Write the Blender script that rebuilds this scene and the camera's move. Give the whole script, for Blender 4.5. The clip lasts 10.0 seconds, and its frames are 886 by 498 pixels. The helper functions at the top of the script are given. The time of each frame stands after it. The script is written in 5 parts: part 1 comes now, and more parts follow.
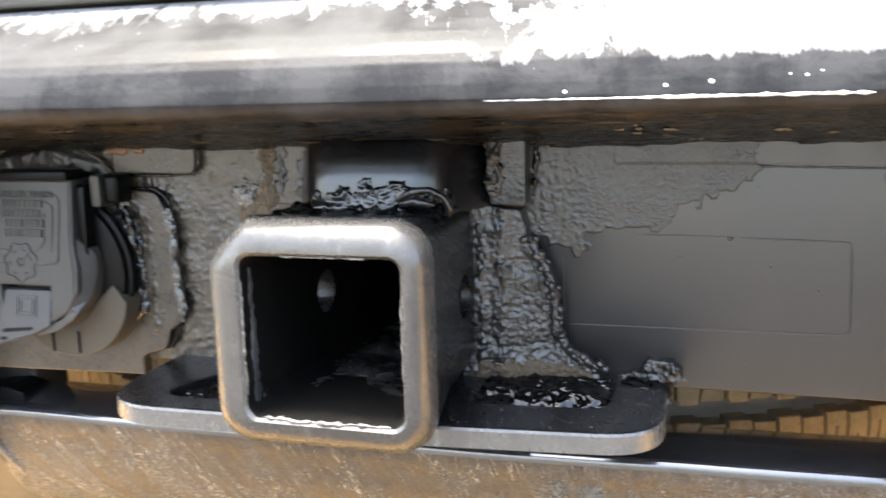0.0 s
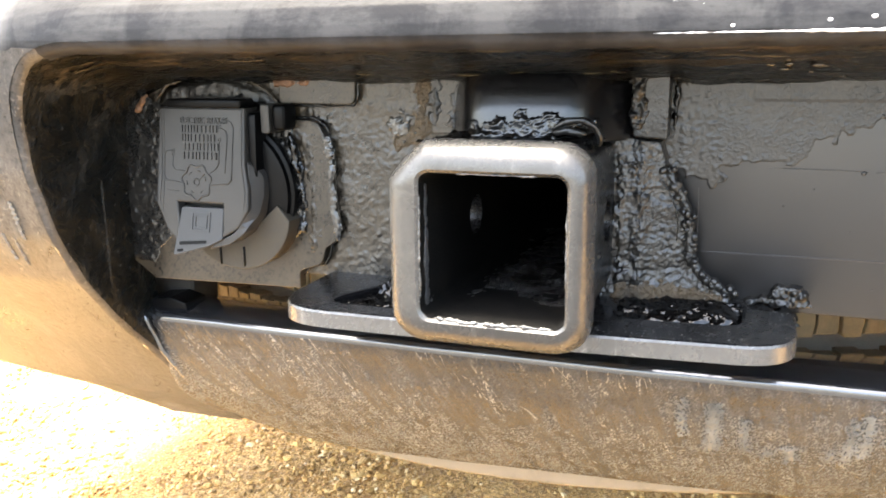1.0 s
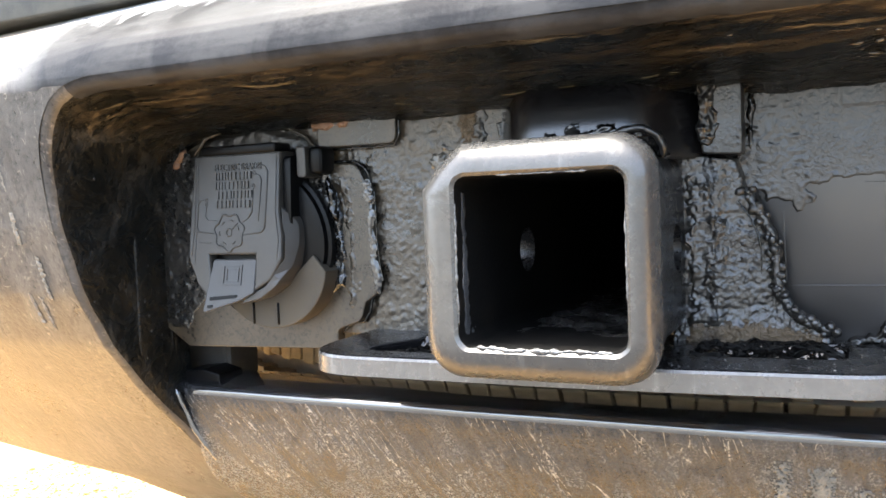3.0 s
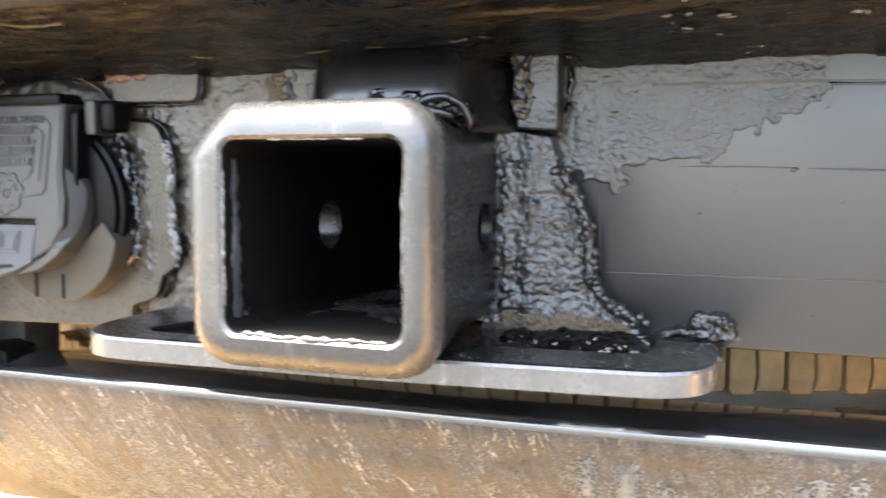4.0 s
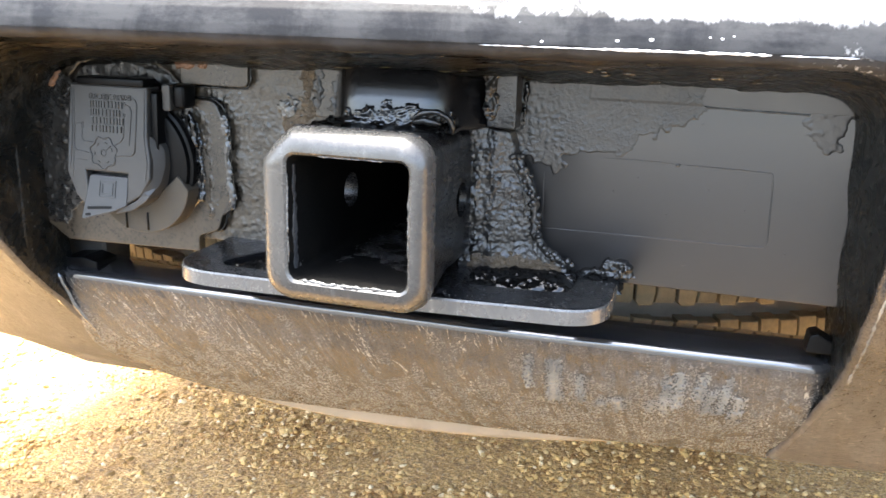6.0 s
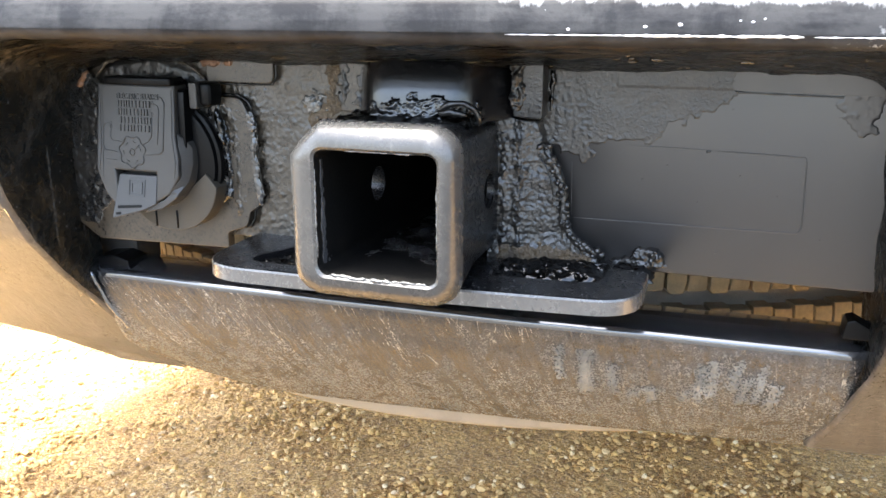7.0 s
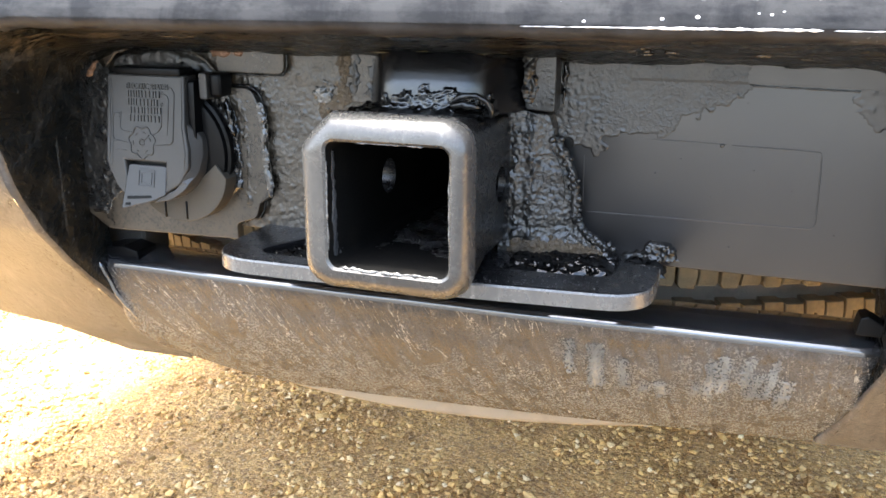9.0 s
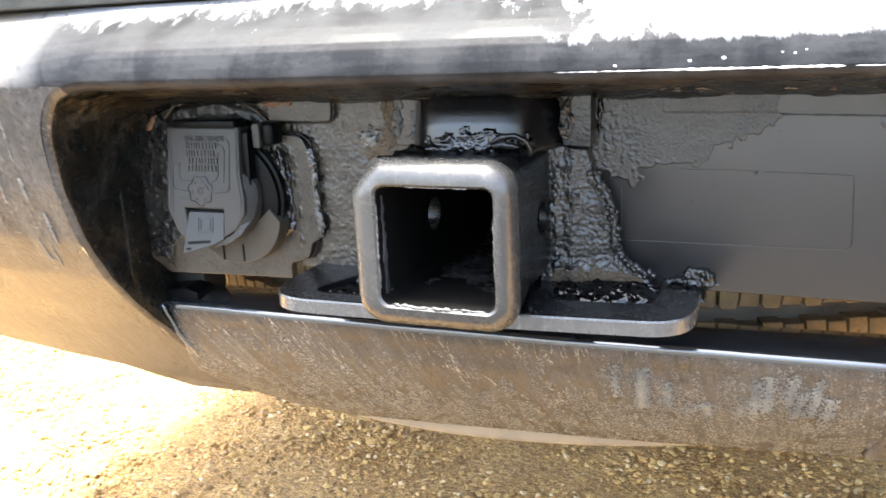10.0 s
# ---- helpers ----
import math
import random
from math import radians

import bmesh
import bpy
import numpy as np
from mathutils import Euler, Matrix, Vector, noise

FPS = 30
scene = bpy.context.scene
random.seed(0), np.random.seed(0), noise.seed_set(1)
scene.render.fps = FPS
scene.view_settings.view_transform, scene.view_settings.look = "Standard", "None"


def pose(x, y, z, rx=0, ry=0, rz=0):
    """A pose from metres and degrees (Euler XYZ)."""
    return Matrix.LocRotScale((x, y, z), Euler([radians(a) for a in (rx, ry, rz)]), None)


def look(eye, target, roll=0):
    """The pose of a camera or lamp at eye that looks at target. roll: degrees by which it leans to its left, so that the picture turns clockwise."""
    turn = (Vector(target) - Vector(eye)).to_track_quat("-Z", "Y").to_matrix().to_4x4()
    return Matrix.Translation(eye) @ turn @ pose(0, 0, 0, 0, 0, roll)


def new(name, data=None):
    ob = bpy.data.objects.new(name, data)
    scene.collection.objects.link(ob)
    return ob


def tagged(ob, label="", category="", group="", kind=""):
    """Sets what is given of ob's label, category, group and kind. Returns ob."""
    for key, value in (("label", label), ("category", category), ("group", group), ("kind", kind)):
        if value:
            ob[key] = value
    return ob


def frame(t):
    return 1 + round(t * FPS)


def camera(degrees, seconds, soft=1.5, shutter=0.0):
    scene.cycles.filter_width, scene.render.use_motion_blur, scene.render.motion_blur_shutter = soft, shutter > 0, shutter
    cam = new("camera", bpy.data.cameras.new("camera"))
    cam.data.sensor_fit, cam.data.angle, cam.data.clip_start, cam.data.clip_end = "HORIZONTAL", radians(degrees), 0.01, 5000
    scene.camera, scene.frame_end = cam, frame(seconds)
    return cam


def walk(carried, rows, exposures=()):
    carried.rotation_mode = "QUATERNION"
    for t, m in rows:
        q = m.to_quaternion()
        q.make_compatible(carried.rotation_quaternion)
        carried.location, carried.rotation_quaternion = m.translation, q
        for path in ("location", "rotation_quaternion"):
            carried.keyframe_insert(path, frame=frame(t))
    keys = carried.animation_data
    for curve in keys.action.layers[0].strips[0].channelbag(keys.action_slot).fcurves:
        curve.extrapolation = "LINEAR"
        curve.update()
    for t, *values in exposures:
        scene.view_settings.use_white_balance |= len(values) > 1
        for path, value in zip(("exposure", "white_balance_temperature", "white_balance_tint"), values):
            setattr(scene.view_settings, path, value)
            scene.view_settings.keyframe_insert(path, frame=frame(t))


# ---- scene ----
cam = camera(55.9, 10.0, soft=1.5, shutter=0.35)
PATH = [
    (0, (0.102, -0.222, 0.597), (-0.433, 1.671, 0.236), -1.4),
    (0.1, (0.0979, -0.2232, 0.5917), (-0.376, 1.69, 0.25), -0.6),
    (0.2, (0.0972, -0.2256, 0.5907), (-0.37, 1.685, 0.226), -0.4),
    (0.3, (0.0956, -0.2301, 0.5886), (-0.387, 1.675, 0.217), -0.2),
    (0.4, (0.0936, -0.2376, 0.59), (-0.432, 1.65, 0.187), -0.5),
    (0.5, (0.092, -0.247, 0.592), (-0.48, 1.622, 0.168), -0.7),
    (0.7, (0.0854, -0.2514, 0.5903), (-0.56, 1.594, 0.167), -1.0),
    (1, (0.08, -0.261, 0.59), (-0.596, 1.566, 0.134), -0.6),
    (1.2, (0.0765, -0.2618, 0.5909), (-0.618, 1.551, 0.111), -1.4),
    (1.5, (0.083, -0.277, 0.595), (-0.717, 1.526, 0.269), -1.9),
    (1.7, (0.0828, -0.2697, 0.5822), (-0.806, 1.515, 0.431), -2.9),
    (1.8, (0.0805, -0.2572, 0.5751), (-0.809, 1.533, 0.502), -2.5),
    (2, (0.082, -0.241, 0.56), (-0.805, 1.551, 0.514), -2.9),
    (2.2, (0.08, -0.233, 0.546), (-0.809, 1.558, 0.481), -2.9),
    (3.3, (0.079, -0.224, 0.541), (-0.758, 1.589, 0.422), -1.5),
    (3.5, (0.081, -0.214, 0.537), (-0.726, 1.612, 0.413), -1.2),
    (4, (0.102, -0.191, 0.542), (-0.541, 1.694, 0.364), 0.3),
    (4.2, (0.1077, -0.1851, 0.5398), (-0.473, 1.72, 0.354), 1.7),
    (4.5, (0.114, -0.195, 0.547), (-0.381, 1.724, 0.279), 2.9),
    (4.8, (0.1235, -0.208, 0.555), (-0.331, 1.704, 0.185), 3.8),
    (5, (0.13, -0.227, 0.569), (-0.299, 1.682, 0.153), 4.6),
    (5.2, (0.1351, -0.2385, 0.5798), (-0.299, 1.665, 0.145), 4.2),
    (5.5, (0.143, -0.259, 0.597), (-0.315, 1.619, 0.082), 3.0),
    (5.8, (0.135, -0.2842, 0.6036), (-0.383, 1.577, 0.087), 2.3),
    (6, (0.13, -0.293, 0.604), (-0.434, 1.551, 0.072), 1.7),
    (7.5, (0.127, -0.291, 0.604), (-0.5, 1.526, 0.05), 0.1),
    (8, (0.124, -0.29, 0.601), (-0.512, 1.522, 0.045), 0.3),
    (8.5, (0.126, -0.289, 0.597), (-0.511, 1.517, 0.021), 0.3),
    (9, (0.125, -0.291, 0.604), (-0.504, 1.52, 0.032), 0.4),
    (9.5, (0.124, -0.296, 0.607), (-0.512, 1.52, 0.062), -0.2),
    (10, (0.128, -0.306, 0.615), (-0.596, 1.484, 0.093), -2.6),
]
walk(cam, [(t, look(eye, target, roll)) for t, eye, target, roll in PATH], exposures=[(0.0, 3.61, 6480, 6), (0.5, 3.80, 6880, 6), (1.0, 3.83, 6820, 6), (1.5, 3.66, 6190, 6), (2.0, 3.31, 6140, 6), (2.6, 3.46, 6240, 6), (3.5, 3.86, 6430, 6), (4.3, 4.28, 6520, 6), (4.8, 4.26, 6380, 6), (5.1, 4.10, 6200, 6), (5.5, 3.93, 6190, 6), (6.2, 3.62, 6170, 6), (7.5, 3.58, 6170, 6), (9.4, 3.55, 6170, 6), (10.0, 3.50, 6190, 6)])

# ---------------- light ----------------
world = bpy.data.worlds.new("sky")
scene.world = world
world.use_nodes = True
wn = world.node_tree.nodes
sky = wn.new("ShaderNodeTexSky")
sky.sky_type, sky.sun_disc = "NISHITA", False
SUN = Vector((-0.26, -0.10, 0.95)).normalized()
sky.sun_elevation = math.asin(SUN.z)
sky.sun_rotation = math.atan2(SUN.x, SUN.y)
wn["Background"].inputs["Strength"].default_value = 0.13
sky.dust_density, sky.air_density, sky.ozone_density = 6.0, 1.0, 0.6
world.node_tree.links.new(sky.outputs[0], wn["Background"].inputs["Color"])
sun = new("sun", bpy.data.lights.new("sun", "SUN"))
sun.data.energy, sun.data.angle, sun.data.color = 1.9, radians(11), (1.0, 0.95, 0.88)
sun.matrix_world = look(SUN * 20, (0, 0, 0))


# ---------------- materials ----------------
class Nodes:
    """A small builder for node materials in object space."""

    def __init__(self, name):
        self.m = bpy.data.materials.new(name)
        self.m.use_nodes = True
        self.t = self.m.node_tree
        self.b = self.t.nodes["Principled BSDF"]
        self.co = self.t.nodes.new("ShaderNodeTexCoord").outputs["Object"]

    def node(self, kind, **props):
        n = self.t.nodes.new(kind)
        for k, v in props.items():
            setattr(n, k, v)
        return n

    def link(self, a, b):
        self.t.links.new(a, b)

    def scaled(self, s, turn=(0, 0, 0), shift=(0, 0, 0)):
        n = self.node("ShaderNodeMapping")
        n.inputs["Scale"].default_value = s
        n.inputs["Rotation"].default_value = [radians(a) for a in turn]
        n.inputs["Location"].default_value = shift
        self.link(self.co, n.inputs["Vector"])
        return n.outputs[0]

    def noise(self, scale, detail=4.0, rough=0.55, stretch=(1, 1, 1), turn=(0, 0, 0), warp=0.0, shift=(0, 0, 0)):
        n = self.node("ShaderNodeTexNoise")
        n.inputs["Scale"].default_value = scale
        n.inputs["Detail"].default_value = detail
        n.inputs["Roughness"].default_value = rough
        n.inputs["Distortion"].default_value = warp
        self.link(self.scaled(stretch, turn, shift), n.inputs["Vector"])
        return n.outputs["Fac"]

    def cells(self, scale, feature="F1"):
        n = self.node("ShaderNodeTexVoronoi", feature=feature)
        n.inputs["Scale"].default_value = scale
        self.link(self.co, n.inputs["Vector"])
        return n.outputs["Distance"]

    def ramp(self, fac, lo, hi, a=0.0, b=1.0):
        n = self.node("ShaderNodeMapRange")
        for k, v in (("From Min", lo), ("From Max", hi), ("To Min", a), ("To Max", b)):
            n.inputs[k].default_value = v
        self.link(fac, n.inputs["Value"])
        return n.outputs[0]

    def math(self, op, a, b):
        n = self.node("ShaderNodeMath", operation=op)
        n.use_clamp = op == "MULTIPLY"
        for sock, v in zip(n.inputs, (a, b)):
            if isinstance(v, (int, float)):
                sock.default_value = v
            else:
                self.link(v, sock)
        return n.outputs[0]

    def axis(self, k):
        n = self.node("ShaderNodeSeparateXYZ")
        self.link(self.co, n.inputs[0])
        return n.outputs["XYZ".index(k)]

    def mix(self, fac, a, b):
        n = self.node("ShaderNodeMix", data_type="RGBA")
        for sock, v in ((n.inputs[6], a), (n.inputs[7], b)):
            if isinstance(v, (tuple, list)):
                sock.default_value = (*v, 1)
            else:
                self.link(v, sock)
        if isinstance(fac, float):
            n.inputs[0].default_value = fac
        else:
            self.link(fac, n.inputs[0])
        return n.outputs[2]

    def mixf(self, fac, a, b):
        n = self.node("ShaderNodeMix", data_type="FLOAT")
        for sock, v in ((n.inputs[2], a), (n.inputs[3], b)):
            if isinstance(v, (int, float)):
                sock.default_value = v
            else:
                self.link(v, sock)
        self.link(fac, n.inputs[0])
        return n.outputs[0]

    def bump(self, height, metres, strength=1.0, under=None):
        n = self.node("ShaderNodeBump")
        n.inputs["Distance"].default_value = metres
        n.inputs["Strength"].default_value = strength
        self.link(height, n.inputs["Height"])
        if under is not None:
            self.link(under, n.inputs["Normal"])
        return n.outputs[0]

    def done(self, color, rough, metal=0.0, normal=None, spec=0.5, coat=0.0):
        for key, v in (("Base Color", color), ("Roughness", rough), ("Metallic", metal), ("Specular IOR Level", spec), ("Coat Weight", coat)):
            sock = self.b.inputs[key]
            if isinstance(v, tuple):
                sock.default_value = (*v, 1)
            elif isinstance(v, (int, float)):
                sock.default_value = v
            else:
                self.link(v, sock)
        if normal is not None:
            self.link(normal, self.b.inputs["Normal"])
        return self.m


MUD = (0.128, 0.116, 0.097)
MUD_PALE = (0.225, 0.21, 0.187)


def make_bumper_mat(name, thin, thick, gloss=0.2, band=-0.03):
    """Black moulded plastic under a film of dried mud; thin, thick: how much of it the film hides."""
    n = Nodes(name)
    patches = n.noise(11, 7, 0.6, (1, 1, 1.6), warp=0.5)
    drip = n.noise(80, 5, 0.62, (1.0, 0.4, 0.2), (0, 32, 0), warp=0.8)
    swirl = n.noise(42, 6, 0.66, (1, 0.6, 0.5), (0, 20, 0), warp=1.2)
    fine = n.noise(900, 4, 0.65)
    grain = n.noise(330, 4, 0.7)
    film = n.math("ADD", n.math("MULTIPLY", patches, 0.45), n.math("ADD", n.math("MULTIPLY", swirl, 0.3), n.math("MULTIPLY", drip, 0.25)))
    z = n.axis("Z")
    film = n.math("ADD", film, n.ramp(z, 0.455, 0.38, band, 0.12))
    mask = n.ramp(film, 0.38, 0.62, thin, thick)
    mask = n.math("MULTIPLY", mask, n.ramp(grain, 0.40, 0.53, 0.6, 1.0))
    scrape = n.ramp(n.noise(60, 5, 0.6, (1, 1, 0.6), warp=0.9, shift=(3, 1, 2)), 0.62, 0.67, 1.0, 0.45)
    mask = n.math("MULTIPLY", mask, scrape)
    tone = n.mix(n.ramp(n.math("ADD", n.math("MULTIPLY", drip, 0.55), n.math("MULTIPLY", grain, 0.45)), 0.44, 0.56), MUD, MUD_PALE)
    tone = n.mix(n.math("MULTIPLY", n.ramp(swirl, 0.5, 0.60), 0.6), tone, (0.090, 0.073, 0.055))
    tide = n.noise(26, 4, 0.6, (1, 0.6, 0.45), (0, 26, 0), warp=0.9, shift=(5, 2, 1))
    line = n.node("ShaderNodeMath", operation="PINGPONG")
    line.inputs[1].default_value = 0.05
    n.link(tide, line.inputs[0])
    edge = n.math("MULTIPLY", n.ramp(line.outputs[0], 0.0045, 0.0), n.ramp(grain, 0.42, 0.56))
    tone = n.mix(n.math("MULTIPLY", edge, 0.8), tone, (0.42, 0.38, 0.32))
    mask = n.math("MAXIMUM", mask, n.math("MULTIPLY", edge, 0.45))
    blot = n.ramp(n.noise(120, 4, 0.6, (1, 1, 0.7), warp=0.6, shift=(1, 4, 2)), 0.66, 0.72)
    mask = n.math("MULTIPLY", mask, n.ramp(blot, 0.0, 1.0, 1.0, 0.35))
    # washed nearly clean towards the upper corner away from the socket
    washed = n.math("MULTIPLY", n.ramp(n.axis("X"), 0.17, 0.20), n.ramp(n.math("ADD", z, n.math("MULTIPLY", patches, 0.08)), 0.47, 0.55))
    mask = n.math("MULTIPLY", mask, n.ramp(washed, 0.0, 1.0, 1.0, 0.22))
    color = n.mix(mask, (0.014, 0.014, 0.016), tone)
    rough = n.mixf(mask, n.ramp(fine, 0.3, 0.7, gloss, gloss + 0.12), 0.6)
    h = n.math("ADD", n.math("MULTIPLY", mask, 0.6), n.math("ADD", n.math("MULTIPLY", fine, 0.2), n.math("MULTIPLY", grain, 0.25)))
    return n.done(color, rough, 0.0, n.bump(h, 0.0007, 0.9))


BUMPER = make_bumper_mat("muddy black plastic", 0.10, 0.34)


def make_valance_mat():
    """Black plastic with a thin gritty film: grey and glossy under the lip, brown and streaked below."""
    n = Nodes("muddy black valance plastic")
    x, z = n.axis("X"), n.axis("Z")
    low = n.math("SUBTRACT", z, n.math("MULTIPLY", x, 0.02))
    down = n.ramp(low, 0.458, 0.398)
    cloud = n.noise(20, 6, 0.68, (1, 1, 0.7), warp=0.8)
    stain = n.noise(60, 5, 0.65, (1, 0.6, 0.6), (0, 24, 0), warp=1.0, shift=(2, 0, 1))
    # the streaks lean more towards the socket's end
    lean = n.math("MULTIPLY_ADD", x, -2.2)
    lean.node.inputs[2].default_value = 0.38
    drop = n.math("SUBTRACT", z, 0.42)
    flow = n.node("ShaderNodeMath", operation="MULTIPLY_ADD")
    for sock, v in zip(flow.inputs, (lean, drop, x)):
        n.link(v, sock)
    along = n.node("ShaderNodeCombineXYZ")
    n.link(flow.outputs[0], along.inputs[0])
    n.link(drop, along.inputs[2])

    def streaks(scale, long, warp, shift):
        m = n.node("ShaderNodeMapping")
        m.inputs["Scale"].default_value = (1, 1, long)
        m.inputs["Location"].default_value = shift
        n.link(along.outputs[0], m.inputs["Vector"])
        t = n.node("ShaderNodeTexNoise")
        for key, v in (("Scale", scale), ("Detail", 4.0), ("Roughness", 0.62), ("Distortion", warp)):
            t.inputs[key].default_value = v
        n.link(m.outputs[0], t.inputs["Vector"])
        return t.outputs["Fac"]
    streak = streaks(300, 0.07, 0.25, (4, 0, 3))
    speck = n.noise(1150, 2, 0.6)
    grain = n.noise(560, 4, 0.72)
    broad = streaks(105, 0.09, 0.6, (8, 1, 2))
    film = n.math("ADD", n.math("MULTIPLY", cloud, 0.30), n.math("ADD", n.math("MULTIPLY", stain, 0.14), n.math("ADD", n.math("MULTIPLY", streak, 0.24), n.math("MULTIPLY", broad, 0.32))))
    film = n.math("ADD", film, n.ramp(down, 0.0, 1.0, -0.035, 0.055))
    mask = n.ramp(film, 0.44, 0.56, 0.16, 1.0)
    mask = n.math("MULTIPLY", mask, n.ramp(n.math("ADD", low, n.math("MULTIPLY", stain, 0.006)), 0.4605, 0.4545, 0.10, 1.0))
    mask = n.math("MULTIPLY", mask, n.ramp(speck, 0.44, 0.55, 0.28, 1.0))
    mask = n.math("MULTIPLY", mask, n.ramp(grain, 0.40, 0.54, 0.5, 1.0))
    blot = n.ramp(n.noise(85, 4, 0.6, (1, 1, 0.7), warp=0.7, shift=(1, 4, 2)), 0.55, 0.62, 1.0, 0.30)
    mask = n.math("MULTIPLY", mask, blot)
    # film turns paler and browner downwards, partly the ground's bounced light in its tone
    tone = n.mix(down, (0.120, 0.118, 0.111), (0.205, 0.192, 0.162))
    tone = n.mix(n.ramp(n.math("ADD", n.math("MULTIPLY", streak, 0.5), n.math("MULTIPLY", broad, 0.5)), 0.50, 0.58, 0.0, 0.6), tone, (0.062, 0.056, 0.046))
    lines = None
    for scale, turn, width, shift in ((26, 0.4, 0.0050, (5, 2, 1)), (44, 0.5, 0.0055, (1, 7, 3))):
        tide = streaks(scale, 0.22, turn, shift)
        ping = n.node("ShaderNodeMath", operation="PINGPONG")
        ping.inputs[1].default_value = 0.055
        n.link(tide, ping.inputs[0])
        one = n.math("MULTIPLY", n.ramp(ping.outputs[0], width, 0.0), n.ramp(grain, 0.44, 0.52))
        lines = one if lines is None else n.math("MAXIMUM", lines, one)
    lines = n.math("MULTIPLY", lines, n.ramp(n.noise(30, 3, 0.5, shift=(9, 9, 9)), 0.44, 0.51))
    tone = n.mix(lines, tone, (0.46, 0.41, 0.33))
    mask = n.math("MAXIMUM", mask, n.math("MULTIPLY", lines, 0.7))
    color = n.mix(mask, (0.013, 0.013, 0.0145), tone)
    rough = n.mixf(mask, n.ramp(grain, 0.3, 0.7, 0.12, 0.22), 0.34)
    h = n.math("ADD", n.math("MULTIPLY", mask, 0.5), n.math("ADD", n.math("MULTIPLY", speck, 0.12), n.math("ADD", n.math("MULTIPLY", grain, 0.25), n.math("MULTIPLY", streak, 0.5))))
    return n.done(color, rough, 0.0, n.bump(h, 0.0009, 1.0), 0.6)


VALANCE = make_valance_mat()


def make_step_mat():
    """Glossy black plastic of the bumper's top under dry pale dust, washed off in a wet patch with drips at its edge."""
    n = Nodes("dusty glossy black plastic")
    x = n.axis("X")
    z = n.axis("Z")
    drips = n.noise(150, 6, 0.72, (1.0, 0.45, 0.45), warp=0.5)
    broad = n.noise(26, 5, 0.62, warp=0.5)
    rag = n.math("ADD", n.math("MULTIPLY", drips, 0.6), n.math("MULTIPLY", broad, 0.4))
    # the dry film ends above the wet patch and towards the upright lower band
    edge = n.math("MAXIMUM", n.ramp(x, 0.022, 0.092), n.ramp(z, 0.6170, 0.6320))
    dry = n.ramp(n.math("ADD", edge, n.ramp(rag, 0.36, 0.64, -0.55, 0.55)), 0.38, 0.72)
    reach = n.math("ADD", n.math("MULTIPLY", rag, 0.016), n.ramp(x, 0.02, 0.08, 0.0, 0.0045))
    dry = n.math("MULTIPLY", dry, n.ramp(n.math("ADD", reach, z), 0.6175, 0.6225))
    dry = n.math("MULTIPLY", dry, n.ramp(x, 0.0, 0.06, 0.55, 1.0))
    haze = n.math("ADD", n.math("MULTIPLY", n.noise(34, 6, 0.7, (1, 0.6, 0.6), warp=0.7, shift=(3, 3, 3)), 0.6), n.math("MULTIPLY", n.noise(170, 4, 0.7, (0.35, 0.8, 1)), 0.4))
    spots = n.ramp(haze, 0.43, 0.57, 0.006, 0.05)
    side = n.math("MAXIMUM", n.ramp(x, -0.20, -0.25), n.ramp(x, 0.19, 0.23))
    low = n.math("MULTIPLY", side, n.ramp(drips, 0.22, 0.5, 0.3, 0.9))
    crumbs = n.math("MULTIPLY", n.math("MULTIPLY", n.ramp(n.noise(420, 3, 0.6), 0.56, 0.62), n.ramp(n.noise(30, 3, 0.5), 0.52, 0.6)), n.ramp(x, 0.12, 0.14))
    dirt = n.math("MAXIMUM", n.math("MAXIMUM", dry, spots), n.math("MAXIMUM", n.math("MULTIPLY", low, 0.85), n.math("MULTIPLY", crumbs, 0.7)))
    fine = n.noise(650, 3, 0.6)
    tone = n.mix(low, (0.46, 0.46, 0.465), (0.30, 0.245, 0.18))
    color = n.mix(dirt, (0.010, 0.010, 0.011), tone)
    rough = n.mixf(n.ramp(dirt, 0.0, 0.4), n.ramp(haze, 0.45, 0.55, 0.40, 0.56), 0.62)
    normal = n.bump(n.math("ADD", n.math("MULTIPLY", dirt, 0.5), n.math("MULTIPLY", fine, 0.25)), 0.0004, 0.7)
    return n.done(color, rough, 0.0, normal, 0.12)


